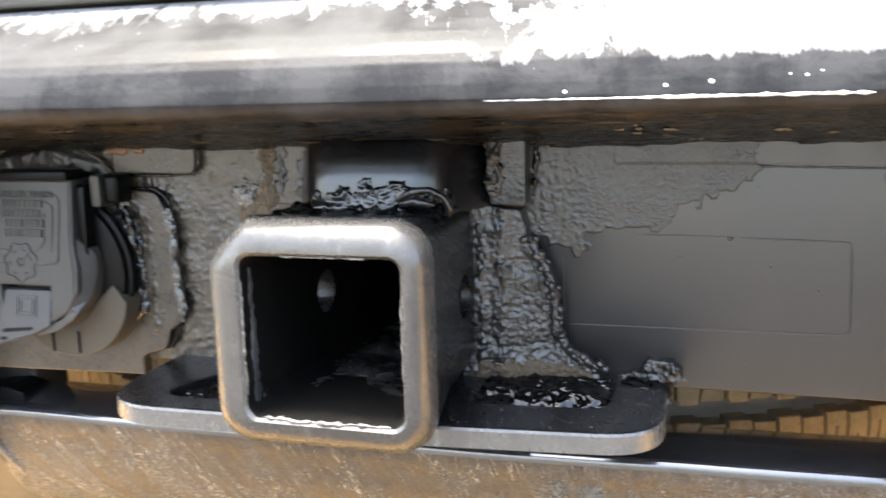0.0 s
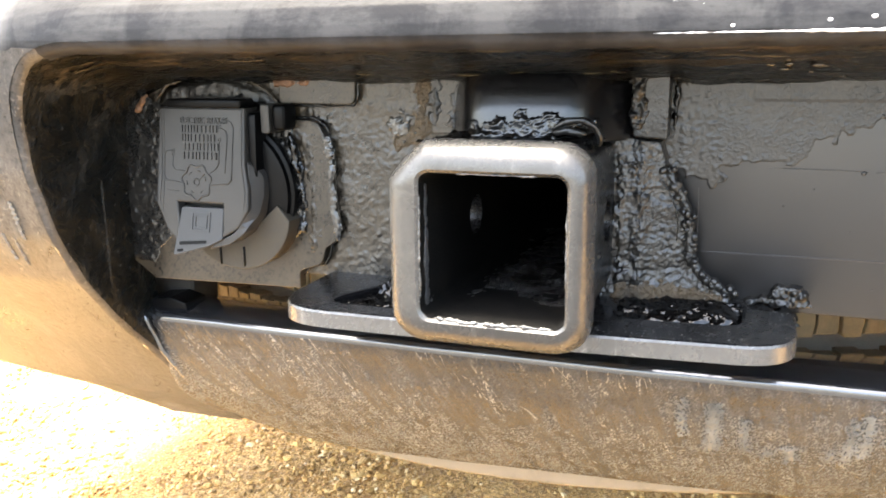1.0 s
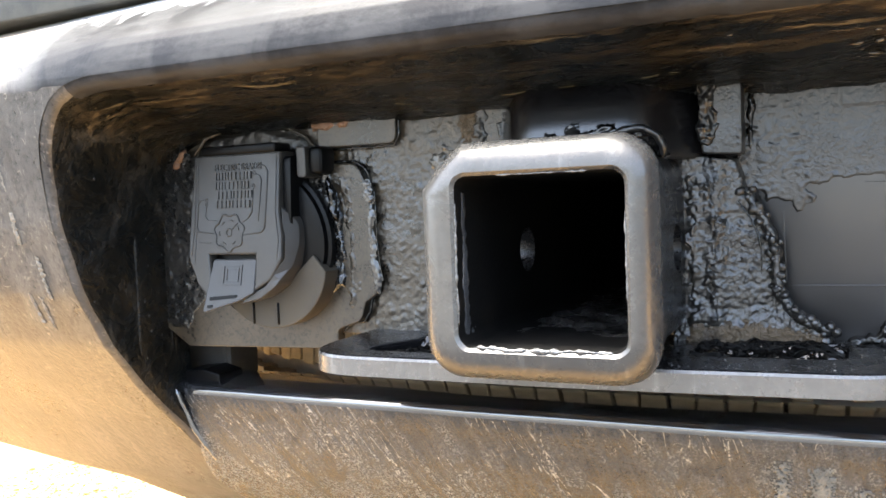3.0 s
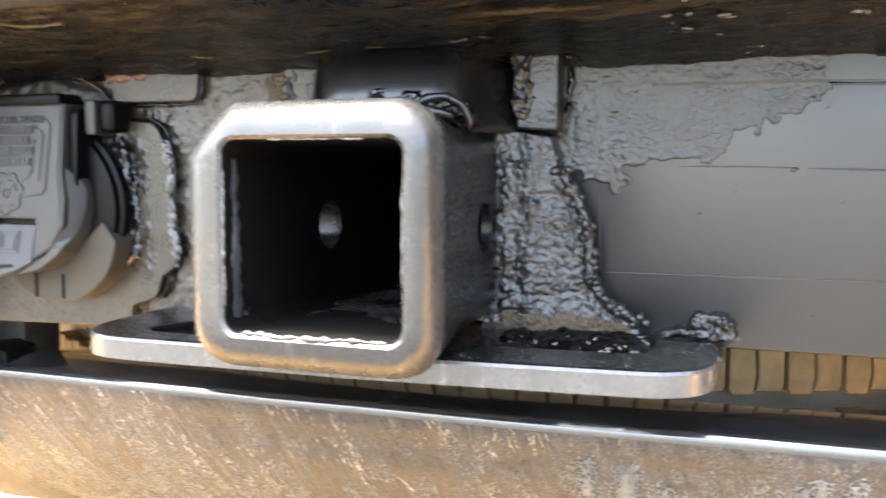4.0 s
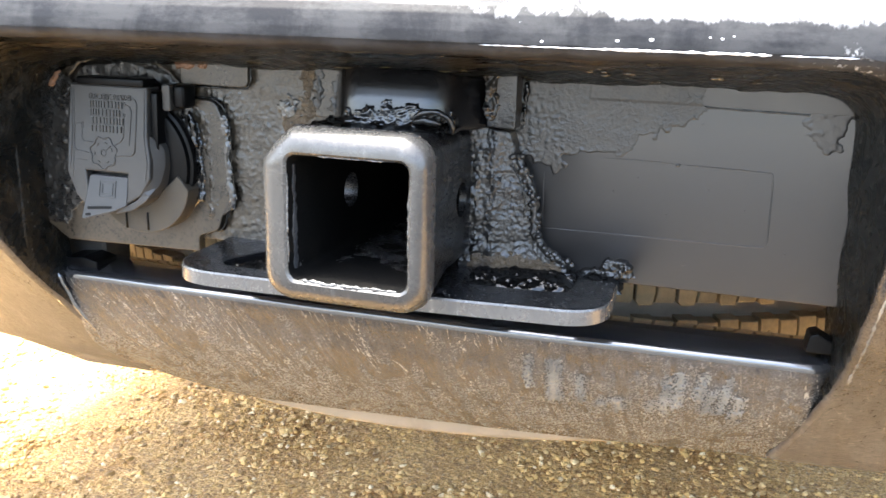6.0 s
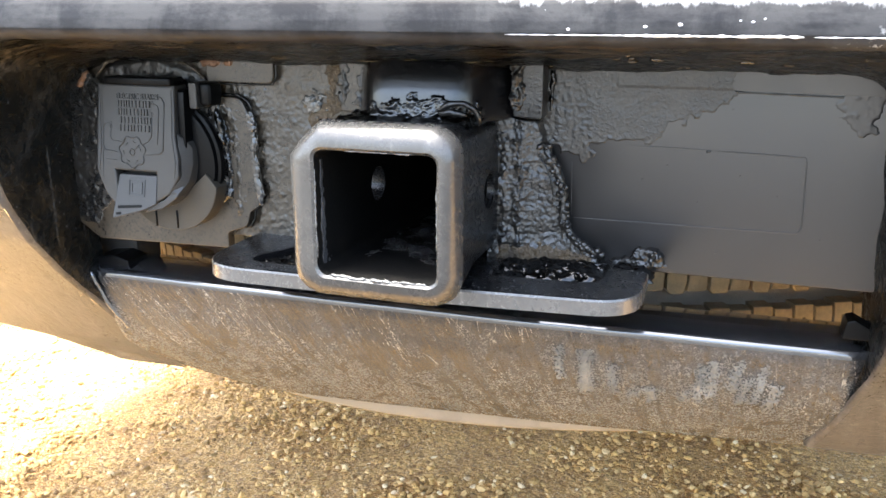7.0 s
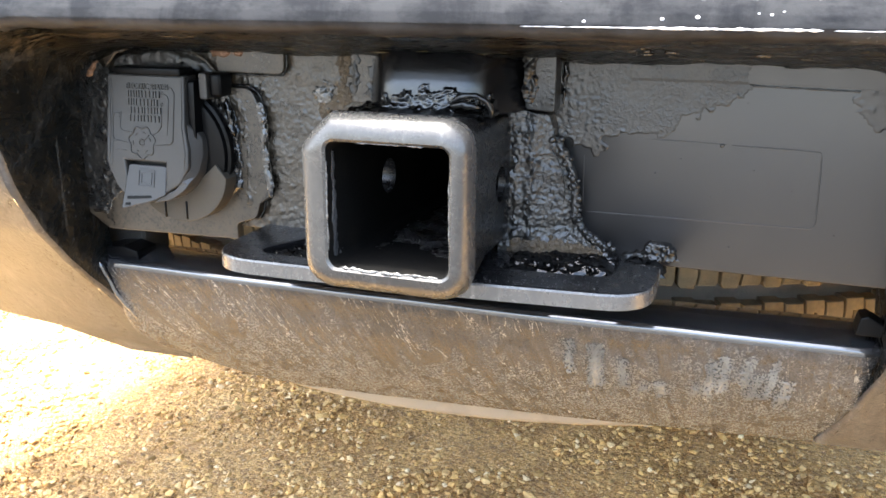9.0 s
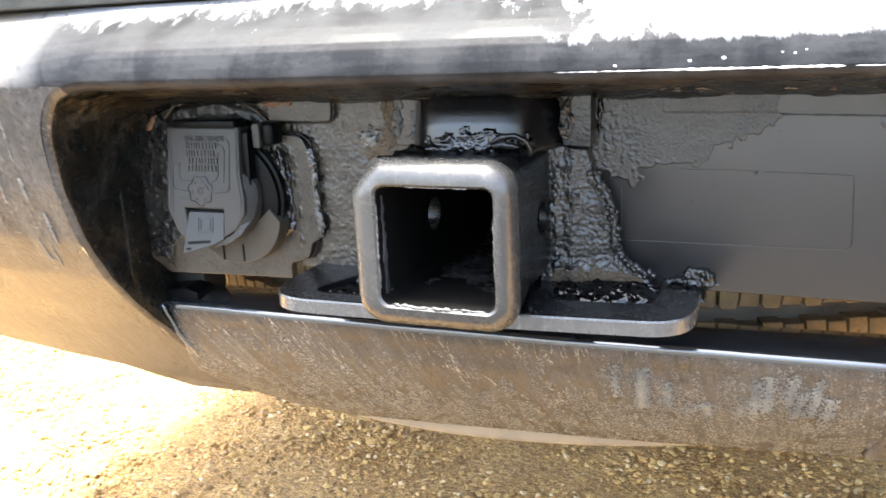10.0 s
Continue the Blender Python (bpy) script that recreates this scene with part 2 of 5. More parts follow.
def make_wall_mat():
    n = Nodes("dirty black plastic inside the opening")
    dust = n.noise(28, 6, 0.65, (1, 1, 0.7), warp=1.0)
    scr = n.noise(70, 5, 0.7, (0.3, 1, 1), (0, 20, 10), warp=2.2)
    crumb = n.noise(260, 4, 0.7, (0.5, 1, 1))
    top = n.ramp(n.axis("Z"), 0.570, 0.580)
    front = n.ramp(n.math("ADD", n.axis("Y"), n.math("MULTIPLY", dust, 0.05)), 0.085, 0.050, 0.18, 1.0)
    mud = n.math("MULTIPLY", n.math("MULTIPLY", top, front), n.ramp(n.noise(60, 6, 0.70, (0.25, 1, 1), warp=0.9), 0.46, 0.62, 0.05, 1.0))
    hair = n.math("MULTIPLY", n.ramp(n.noise(330, 3, 0.6, (0.06, 1, 1), (0, 0, 9), warp=0.3), 0.56, 0.61), n.ramp(n.noise(24, 4, 0.6, (0.5, 1, 1), shift=(6, 6, 6)), 0.48, 0.56))
    hair = n.math("MULTIPLY", n.math("MULTIPLY", hair, top), front)
    scuff = n.math("MULTIPLY", n.ramp(n.noise(48, 6, 0.7, (1, 0.5, 0.30), warp=1.4, shift=(7, 1, 4)), 0.54, 0.68), n.ramp(n.noise(300, 3, 0.7, (1, 1, 0.4)), 0.42, 0.56, 0.2, 1.0))
    scuff = n.math("MULTIPLY", scuff, n.ramp(top, 0.0, 1.0, 0.20, 0.0))
    mask = n.math("MAXIMUM", n.math("MAXIMUM", mud, scuff), n.math("MULTIPLY", hair, 0.8))
    tone = n.mix(top, (0.15, 0.145, 0.135), n.mix(n.ramp(crumb, 0.5, 0.66), (0.017, 0.012, 0.0065), (0.066, 0.047, 0.025)))
    color = n.mix(mask, (0.003, 0.0036, 0.0036), n.mix(hair, tone, (0.14, 0.105, 0.06)))
    rough = n.mixf(mask, n.ramp(scr, 0.4, 0.6, 0.16, 0.34), n.ramp(crumb, 0.4, 0.6, 0.28, 0.55))
    h = n.math("ADD", n.math("MULTIPLY", dust, 0.6), n.math("ADD", n.math("MULTIPLY", scr, 0.5), n.math("MULTIPLY", crumb, 0.35)))
    return n.done(color, rough, 0.0, n.bump(h, 0.0024, 1.0), 0.19)


def make_paint(name, base, rough, dust, amount, relief=0.0003, lo=0.45, hi=0.75, scale=40, spec=0.5, vary=1.0):
    """Painted steel with a thin uneven layer of dust."""
    n = Nodes(name)
    a = n.noise(scale, 6, 0.6, warp=0.4)
    fine = n.noise(900, 3, 0.6)
    mask = n.math("MULTIPLY", n.ramp(a, lo, hi), amount)
    color = n.mix(mask, base, dust)
    r = n.mixf(mask, n.ramp(fine, 0.3, 0.7, rough - 0.05 * vary, rough + 0.07 * vary), 0.8)
    h = n.math("ADD", n.math("MULTIPLY", a, 0.5), n.math("MULTIPLY", fine, 0.4))
    return n.done(color, r, 0.0, n.bump(h, relief, 0.8), spec)


def make_crust(name, base, top, rough_lo, rough_hi, scale=420, relief=0.0016, lo=0.42, hi=0.68, spec=0.7, beads=0.0):
    """Lumpy bituminous undercoating."""
    n = Nodes(name)
    a = n.noise(scale * 0.75, 4, 0.55, warp=0.4)
    b = n.noise(46, 5, 0.65)
    c = n.noise(scale * 1.6, 3, 0.6)
    color = n.mix(n.ramp(b, lo, hi), base, top)
    r = n.ramp(n.noise(150, 3, 0.6), 0.35, 0.65, rough_lo, rough_hi)
    h = n.math("ADD", a, n.math("MULTIPLY", c, 0.22))
    if beads:
        h = n.math("ADD", h, n.math("MULTIPLY", n.math("SUBTRACT", 1.0, n.cells(scale * 1.5, "SMOOTH_F1")), beads))
    return n.done(color, r, 0.0, n.bump(h, relief * 2.0, 1.0), spec)


def make_wet(name, dark, film, lo, hi, rough, size=1.0, relief=0.001, spec=0.8, pits=0.5):
    """Pimpled bituminous coating, wet, with a film of mud: size sets the width of the bumps."""
    n = Nodes(name)
    worm = n.noise(300 / size, 1.5, 0.5, warp=0.6)
    fine = n.noise(950 / size, 3, 0.65)
    cell = n.node("ShaderNodeTexVoronoi", feature="SMOOTH_F1")
    cell.inputs["Scale"].default_value = 420 / size
    bent = n.node("ShaderNodeVectorMath", operation="MULTIPLY_ADD")
    wob = n.node("ShaderNodeTexNoise")
    wob.inputs["Scale"].default_value = 180 / size
    n.link(n.co, wob.inputs["Vector"])
    n.link(wob.outputs["Color"], bent.inputs[0])
    bent.inputs[1].default_value = (0.006 * size,) * 3
    n.link(n.co, bent.inputs[2])
    n.link(bent.outputs[0], cell.inputs["Vector"])
    pimple = n.math("SUBTRACT", 1.0, cell.outputs["Distance"])
    broad = n.noise(34, 5, 0.66, warp=0.5)
    mask = n.ramp(n.math("ADD", n.math("MULTIPLY", broad, 0.72), n.math("MULTIPLY", worm, 0.28)), lo, hi)
    color = n.mix(mask, dark, film)
    # shade in the hollows between the bumps, put into the colour
    color = n.mix(n.ramp(worm, 0.44, 0.34, 0.0, 0.6), color, tuple(0.5 * v for v in dark))
    r = n.mixf(mask, n.ramp(fine, 0.35, 0.65, rough, rough + 0.06), rough + 0.12)
    h = n.math("ADD", n.math("MULTIPLY", worm, 1.0), n.math("ADD", n.math("MULTIPLY", pimple, pits), n.math("MULTIPLY", fine, 0.04)))
    # calm and lively stretches
    lively = n.ramp(n.noise(70, 3, 0.6, shift=(4, 8, 2)), 0.38, 0.62, 0.25, 1.0)
    bumps = n.node("ShaderNodeMath", operation="MULTIPLY")
    n.link(h, bumps.inputs[0])
    n.link(lively, bumps.inputs[1])
    return n.done(color, r, 0.0, n.bump(bumps.outputs[0], relief, 1.0), spec)


def make_steel(name="worn bare steel", bright=1.0):
    """Worn satin paint and bare steel at the tube's mouth and on cut edges, softly dented."""
    n = Nodes(name)
    a = n.noise(70, 5, 0.65, warp=0.5)
    pit = n.noise(420, 4, 0.7)
    scrape = n.noise(240, 4, 0.6, (1, 1, 0.12), warp=0.4, shift=(3, 5, 1))
    chip = n.ramp(n.math("ADD", n.math("MULTIPLY", a, 0.6), n.math("MULTIPLY", pit, 0.4)), 0.42, 0.54)
    color = n.mix(chip, tuple(bright * v for v in (0.055, 0.0535, 0.0512)), tuple(bright * v for v in (0.069, 0.067, 0.064)))
    color = n.mix(n.ramp(scrape, 0.60, 0.70, 0.0, 0.6), color, tuple(bright * v for v in (0.13, 0.128, 0.122)))
    color = n.mix(n.math("MULTIPLY", n.ramp(n.noise(30, 4, 0.6), 0.5, 0.7), 0.12), color, (0.10, 0.09, 0.078))
    rough = n.mixf(chip, 0.30, n.ramp(pit, 0.35, 0.65, 0.20, 0.30))
    metal = n.ramp(chip, 0.0, 1.0, 0.42, 0.50)
    dents = n.math("ADD", n.math("MULTIPLY", a, 0.8), n.noise(130, 3, 0.5, shift=(2, 2, 2)))
    return n.done(color, rough, metal, n.bump(n.math("ADD", dents, n.math("MULTIPLY", pit, 0.06)), 0.0004, 0.6))


STEEL = make_steel()
PLATE_EDGE = make_steel("scuffed plate edge", 2.0)
STEP = make_step_mat()
WALL_IN = make_wall_mat()
FLAKE = make_crust("chipped bright edge", (0.05, 0.049, 0.047), (0.13, 0.126, 0.118), 0.2, 0.4, 900, 0.0003, spec=0.9)
BEAM = make_paint("grey-black painted beam", (0.0095, 0.0092, 0.0097), 0.29, (0.019, 0.0180, 0.0175), 0.25, 0.000008, 0.4, 0.7, 16, 0.80, 0.1)
TUBE = make_paint("glossy black paint on steel", (0.005, 0.005, 0.0055), 0.26, (0.03, 0.027, 0.024), 0.15, 0.00012, 0.5, 0.75, 60, 0.3)
PLATE = make_paint("black painted steel plate", (0.0065, 0.0068, 0.0078), 0.22, (0.040, 0.036, 0.032), 0.2, 0.0003, 0.48, 0.75, 70, 0.45)
# nearly black: the shade inside the tube is put into the rusted steel's colour
BORE_SHADE = make_paint("rusted steel darkened inside the tube", (0.0025, 0.0024, 0.0022), 0.8, (0.014, 0.011, 0.008), 0.4, 0.0006, 0.5, 0.8, 50, 0.08)
SADDLE = make_paint("smooth black paint", (0.0035, 0.0035, 0.0042), 0.23, (0.02, 0.018, 0.014), 0.04, 0.00001, 0.5, 0.8, 60, 0.8, 0.2)
BRACKET = make_wet("muddy bracket steel", (0.0125, 0.0104, 0.0074), (0.042, 0.0325, 0.0205), 0.36, 0.52, 0.24, 0.5, 0.00013, 0.6, 0.3)
SEALANT = make_wet("pale grey sealant", (0.042, 0.040, 0.037), (0.085, 0.078, 0.067), 0.45, 0.62, 0.12, 0.8, 0.0006, 0.9)
COVER = make_paint("weathered grey plastic", (0.028, 0.0268, 0.0252), 0.34, (0.052, 0.0475, 0.0410), 0.45, 0.00012, 0.4, 0.7, 70, 0.40)
LATCH = make_paint("pale grey plastic latch", (0.036, 0.0355, 0.0355), 0.34, (0.056, 0.053, 0.048), 0.4, 0.0001, 0.45, 0.8, 80, 0.34)
BODY_PLASTIC = make_paint("black socket plastic", (0.0022, 0.0022, 0.0024), 0.34, (0.014, 0.012, 0.010), 0.06, 0.00008, 0.5, 0.75, 60, 0.13)
SKIRT = make_paint("muddy socket flange", (0.026, 0.022, 0.0165), 0.40, (0.052, 0.0445, 0.032), 0.9, 0.0003, 0.3, 0.6, 50, 0.4)
CRUST = make_wet("lumpy undercoating", (0.0052, 0.0051, 0.0050), (0.018, 0.0155, 0.0120), 0.46, 0.62, 0.30, 0.8, 0.00045, 0.75)
CRUST_DULL = make_wet("grey undercoating", (0.0085, 0.0081, 0.0076), (0.0235, 0.0198, 0.0152), 0.44, 0.62, 0.28, 0.5, 0.00030, 0.7, 0.7)
CRUST_MUD = make_wet("muddy undercoating", (0.0115, 0.0094, 0.0066), (0.044, 0.0335, 0.0205), 0.38, 0.54, 0.24, 0.45, 0.00024, 0.7)
GRIT = make_crust("wet grit", (0.006, 0.0058, 0.0055), (0.030, 0.0275, 0.024), 0.12, 0.35, 900, 0.0009, spec=0.8)
CRUST_LUMPS = make_wet("glossy lumpy undercoating", (0.0135, 0.0128, 0.0118), (0.040, 0.0340, 0.0260), 0.45, 0.61, 0.30, 0.42, 0.00040, 0.8)
TAR = make_crust("wet black tar", (0.0025, 0.0025, 0.0025), (0.005, 0.0047, 0.0043), 0.07, 0.16, 190, 0.0003, spec=0.5)
TAN_MUD = make_crust("brown mud", (0.030, 0.0215, 0.0140), (0.095, 0.068, 0.040), 0.3, 0.5, 520, 0.0010, 0.36, 0.56, spec=0.4)
ORANGE = make_crust("orange clay", (0.17, 0.080, 0.036), (0.11, 0.056, 0.027), 0.5, 0.8, 420, 0.0006)
SMEAR = make_crust("pale dried mud smear", (0.14, 0.129, 0.109), (0.27, 0.248, 0.208), 0.5, 0.8, 900, 0.0004, spec=0.2)
SMEAR_GREY = make_crust("grey scuffed metal", (0.030, 0.030, 0.031), (0.070, 0.070, 0.071), 0.3, 0.5, 900, 0.0004, spec=0.4)
TAR_GREY = make_wet("wet grey-black coating", (0.0060, 0.0059, 0.0058), (0.016, 0.0146, 0.0125), 0.5, 0.66, 0.24, 0.7, 0.0003, 0.75)
WELD = make_wet("wrinkled black weld", (0.0042, 0.0042, 0.0044), (0.012, 0.0112, 0.0100), 0.5, 0.66, 0.16, 0.6, 0.0003, 0.8)
DARK = make_paint("dark underbody steel", (0.02, 0.018, 0.016), 0.6, (0.12, 0.09, 0.05), 0.6, 0.0006)
TYRE = make_paint("mud-coated tyre rubber", (0.10, 0.088, 0.068), 0.75, (0.21, 0.187, 0.148), 1.0, 0.0008, 0.25, 0.5, 30)
# the same tread as BLOCK, made greyer for the light on the lower rows
RUBBER = make_paint("tread rubber toned for the lower rows' light", (0.095, 0.080, 0.058), 0.7, (0.20, 0.173, 0.128), 1.0, 0.0006, 0.25, 0.6, 60)
BLOCK = make_paint("mud-coated tread rubber", (0.095, 0.076, 0.047), 0.7, (0.255, 0.204, 0.124), 1.0, 0.0006, 0.25, 0.6, 60)
PANEL = make_paint("dusty grey car paint", (0.040, 0.0405, 0.038), 0.45, (0.085, 0.082, 0.070), 0.7, 0.0002, 0.42, 0.58, 30, 0.15)


def make_ground():
    n = Nodes("sandy gravel bed")
    a = n.noise(9, 6, 0.6)
    b = n.noise(120, 5, 0.65)
    color = n.mix(n.ramp(a, 0.35, 0.65), (0.62, 0.35, 0.110), (0.80, 0.505, 0.180))
    color = n.mix(n.ramp(b, 0.50, 0.62), color, (0.30, 0.175, 0.070))
    bits = n.noise(330, 3, 0.7)
    color = n.mix(n.ramp(bits, 0.49, 0.40), color, (0.34, 0.175, 0.055))
    color = n.mix(n.ramp(bits, 0.56, 0.64), color, (0.88, 0.63, 0.33))
    damp = n.noise(19, 4, 0.65, warp=0.6)
    color = n.mix(n.ramp(damp, 0.49, 0.58, 0.0, 0.3), color, (0.30, 0.17, 0.065))
    # the gravel gives way to unseen ground, darkened to weaken bounced light and reflections
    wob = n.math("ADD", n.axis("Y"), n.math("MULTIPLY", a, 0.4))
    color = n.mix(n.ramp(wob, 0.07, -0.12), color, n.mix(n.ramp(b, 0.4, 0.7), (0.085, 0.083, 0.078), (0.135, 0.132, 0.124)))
    # farther back it turns pale grey, added to brighten the beam's reflection
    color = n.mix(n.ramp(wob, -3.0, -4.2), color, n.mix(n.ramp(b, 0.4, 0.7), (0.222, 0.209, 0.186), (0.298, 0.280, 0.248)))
    return n.done(color, 0.9, 0.0, n.bump(n.math("ADD", n.math("ADD", b, n.math("MULTIPLY", bits, 0.5)), n.math("MULTIPLY", n.cells(90), 0.6)), 0.008, 1.0))


def make_stone():
    n = Nodes("pale gravel stones")
    g = n.node("ShaderNodeNewGeometry").outputs["Random Per Island"]
    b = n.noise(160, 4, 0.6)
    color = n.mix(n.ramp(g, 0.0, 0.5), (0.22, 0.125, 0.042), (0.74, 0.46, 0.150))
    color = n.mix(n.ramp(g, 0.5, 0.78), color, (0.76, 0.515, 0.215))
    color = n.mix(n.ramp(g, 0.90, 0.99), color, (0.90, 0.73, 0.45))
    color = n.mix(n.math("MULTIPLY", n.ramp(b, 0.5, 0.75), 0.5), color, (0.16, 0.10, 0.05))
    damp = n.noise(19, 4, 0.65, warp=0.6)
    color = n.mix(n.ramp(damp, 0.49, 0.58, 0.0, 0.35), color, (0.28, 0.155, 0.058))
    return n.done(color, 0.75, 0.0, n.bump(b, 0.002, 0.7))


GROUND = make_ground()
STONE = make_stone()


# ---------------- geometry helpers ----------------
def fbm(p, scale, octaves=4, seed=0.0):
    """Fractal noise, about -1 to 1, at a point in metres."""
    return noise.fractal(Vector(p) * scale + Vector((seed, seed * 1.7, -seed)), 1.0, 2.0, octaves)


def thing(name, at, label, category, group="", kind=""):
    ob = new(name)
    ob.empty_display_size = 0.02
    ob.matrix_world = Matrix.Translation(at)
    return tagged(ob, label, category, group, kind)


def add(name, mesh, material, parent=None, label="", smooth=True, crease=17):
    """Links a mesh or bmesh given in world metres, under a thing or a part."""
    if isinstance(mesh, bmesh.types.BMesh):
        bm, mesh = mesh, bpy.data.meshes.new(name)
        bmesh.ops.recalc_face_normals(bm, faces=bm.faces)
        for e in bm.edges:
            e.smooth = len(e.link_faces) != 2 or e.calc_face_angle(0) < radians(crease)
        bm.to_mesh(mesh)
        bm.free()
    mesh.materials.append(material)
    if smooth:
        mesh.polygons.foreach_set("use_smooth", [True] * len(mesh.polygons))
    ob = new(name, mesh)
    if parent is not None:
        ob.parent = parent
        base = Matrix.Identity(4)
        o = parent
        while o is not None:
            base = base @ Matrix.Translation(-o.matrix_basis.translation)
            o = o.parent
        ob.matrix_parent_inverse = base if parent.type == "EMPTY" else Matrix.Identity(4)
    if label:
        tagged(ob, label)
    return ob


def grid_mesh(name, fn, nu, nv, close_u=False):
    """A sheet of fn(u, v), u and v from 0 to 1."""
    us = nu if close_u else nu + 1
    verts = [fn(i / nu, j / nv) for i in range(us) for j in range(nv + 1)]
    faces = []
    for i in range(nu):
        a, b = i * (nv + 1), ((i + 1) % us) * (nv + 1)
        for j in range(nv):
            faces.append((a + j, b + j, b + j + 1, a + j + 1))
    me = bpy.data.meshes.new(name)
    me.from_pydata(verts, [], faces)
    return me


def box(x0, x1, y0, y1, z0, z1, bevel=0.0, segments=3):
    bm = bmesh.new()
    bmesh.ops.create_cube(bm, size=1)
    for v in bm.verts:
        v.co = Vector((x0 if v.co.x < 0 else x1, y0 if v.co.y < 0 else y1, z0 if v.co.z < 0 else z1))
    if bevel:
        bmesh.ops.bevel(bm, geom=bm.edges[:], offset=bevel, segments=segments, affect="EDGES", profile=0.5)
    return bm


def rounded(points, radii, n=6):
    """A closed outline of 2D points with its corners rounded."""
    out = []
    k = len(points)
    for i in range(k):
        p, a, b = Vector(points[i]), Vector(points[i - 1]), Vector(points[(i + 1) % k])
        r = radii[i] if isinstance(radii, (list, tuple)) else radii
        if r <= 0:
            out.append(p)
            continue
        u, w = (a - p).normalized(), (b - p).normalized()
        half = u.angle(w) / 2
        d = min(r / math.tan(half), 0.49 * (a - p).length, 0.49 * (b - p).length)
        s, e = p + u * d, p + w * d
        for j in range(n + 1):
            t = j / n
            out.append((1 - t) ** 2 * s + 2 * t * (1 - t) * p + t ** 2 * e)
    return out


def slab(outline, to3d, d0, d1, bevel=0.0, holes=()):
    """A plate: a 2D outline (with holes) between depths d0 and d1; to3d(a, b, d) gives the place."""
    bm = bmesh.new()
    loops = [list(outline), *[list(h) for h in holes]]
    edges, rings = [], []
    for lp in loops:
        vs = [bm.verts.new(to3d(p[0], p[1], d0)) for p in lp]
        rings.append(vs)
        edges += [bm.edges.new((vs[i], vs[(i + 1) % len(vs)])) for i in range(len(vs))]
    bmesh.ops.triangle_fill(bm, use_beauty=True, edges=edges)
    front = bm.faces[:]
    back = {}
    for vs, lp in zip(rings, loops):
        for v, p in zip(vs, lp):
            back[v] = bm.verts.new(to3d(p[0], p[1], d1))
    for f in front:
        bm.faces.new([back[v] for v in reversed(f.verts)])
    rim = []
    for vs in rings:
        for i in range(len(vs)):
            a, b = vs[i], vs[(i + 1) % len(vs)]
            bm.faces.new((a, b, back[b], back[a]))
            rim.append(bm.edges.get((a, b)))
    bmesh.ops.recalc_face_normals(bm, faces=bm.faces)
    if bevel:
        bmesh.ops.bevel(bm, geom=rim, offset=bevel, segments=2, affect="EDGES", profile=0.5)
    return bm


def xz(a, b, d):
    return (a, d, b)


def xy(a, b, d):
    return (a, b, d)


def inside(points, x, z):
    """Signed distance to a polygon, positive inside."""
    best, odd = 1e9, False
    k = len(points)
    for i in range(k):
        (x0, z0), (x1, z1) = points[i - 1], points[i]
        dx, dz = x1 - x0, z1 - z0
        t = max(0.0, min(1.0, ((x - x0) * dx + (z - z0) * dz) / (dx * dx + dz * dz)))
        best = min(best, math.hypot(x - x0 - t * dx, z - z0 - t * dz))
        if (z0 > z) != (z1 > z) and x < x0 + (z - z0) / dz * dx:
            odd = not odd
    return best if odd else -best


def crust(name, outline, base, height, material, parent, label="", step=0.001, ragged=0.003, lumps=0.5, lump_scale=260, seed=0.0, rag_scale=160, place=None):
    """A raised layer of coating or mud with a ragged edge. base(x, z): the face's y; height(x, z, d): thickness; place(x, z, h): another face to lay it on."""
    xs, zs = [p[0] for p in outline], [p[1] for p in outline]
    nx, nz = int((max(xs) - min(xs) + 4 * ragged) / step) + 1, int((max(zs) - min(zs) + 4 * ragged) / step) + 1
    x0, z0 = min(xs) - 2 * ragged, min(zs) - 2 * ragged
    dist, verts, index = {}, [], {}
    for i in range(nx + 1):
        for j in range(nz + 1):
            x, z = x0 + i * step, z0 + j * step
            dist[i, j] = inside(outline, x, z) + ragged * fbm((x, seed, z), rag_scale, 4, seed)
    faces = []

    def vert(i, j):
        if (i, j) not in index:
            x, z = x0 + i * step, z0 + j * step
            d = dist[i, j]
            edge = max(0.0, min(1.0, d / (1.6 * step)))
            h = height(x, z, d) * (1 + lumps * fbm((x, 3 + seed, z), lump_scale, 3, seed))
            index[i, j] = len(verts)
            lift = h * edge - 0.0004 * (1 - edge)
            verts.append(place(x, z, lift) if place else (x, base(x, z) - lift, z))
        return index[i, j]

    for i in range(nx):
        for j in range(nz):
            if max(dist[i, j], dist[i + 1, j], dist[i, j + 1], dist[i + 1, j + 1]) > 0:
                faces.append((vert(i, j), vert(i + 1, j), vert(i + 1, j + 1), vert(i, j + 1)))
    me = bpy.data.meshes.new(name)
    me.from_pydata(verts, [], faces)
    return add(name, me, material, parent, label)


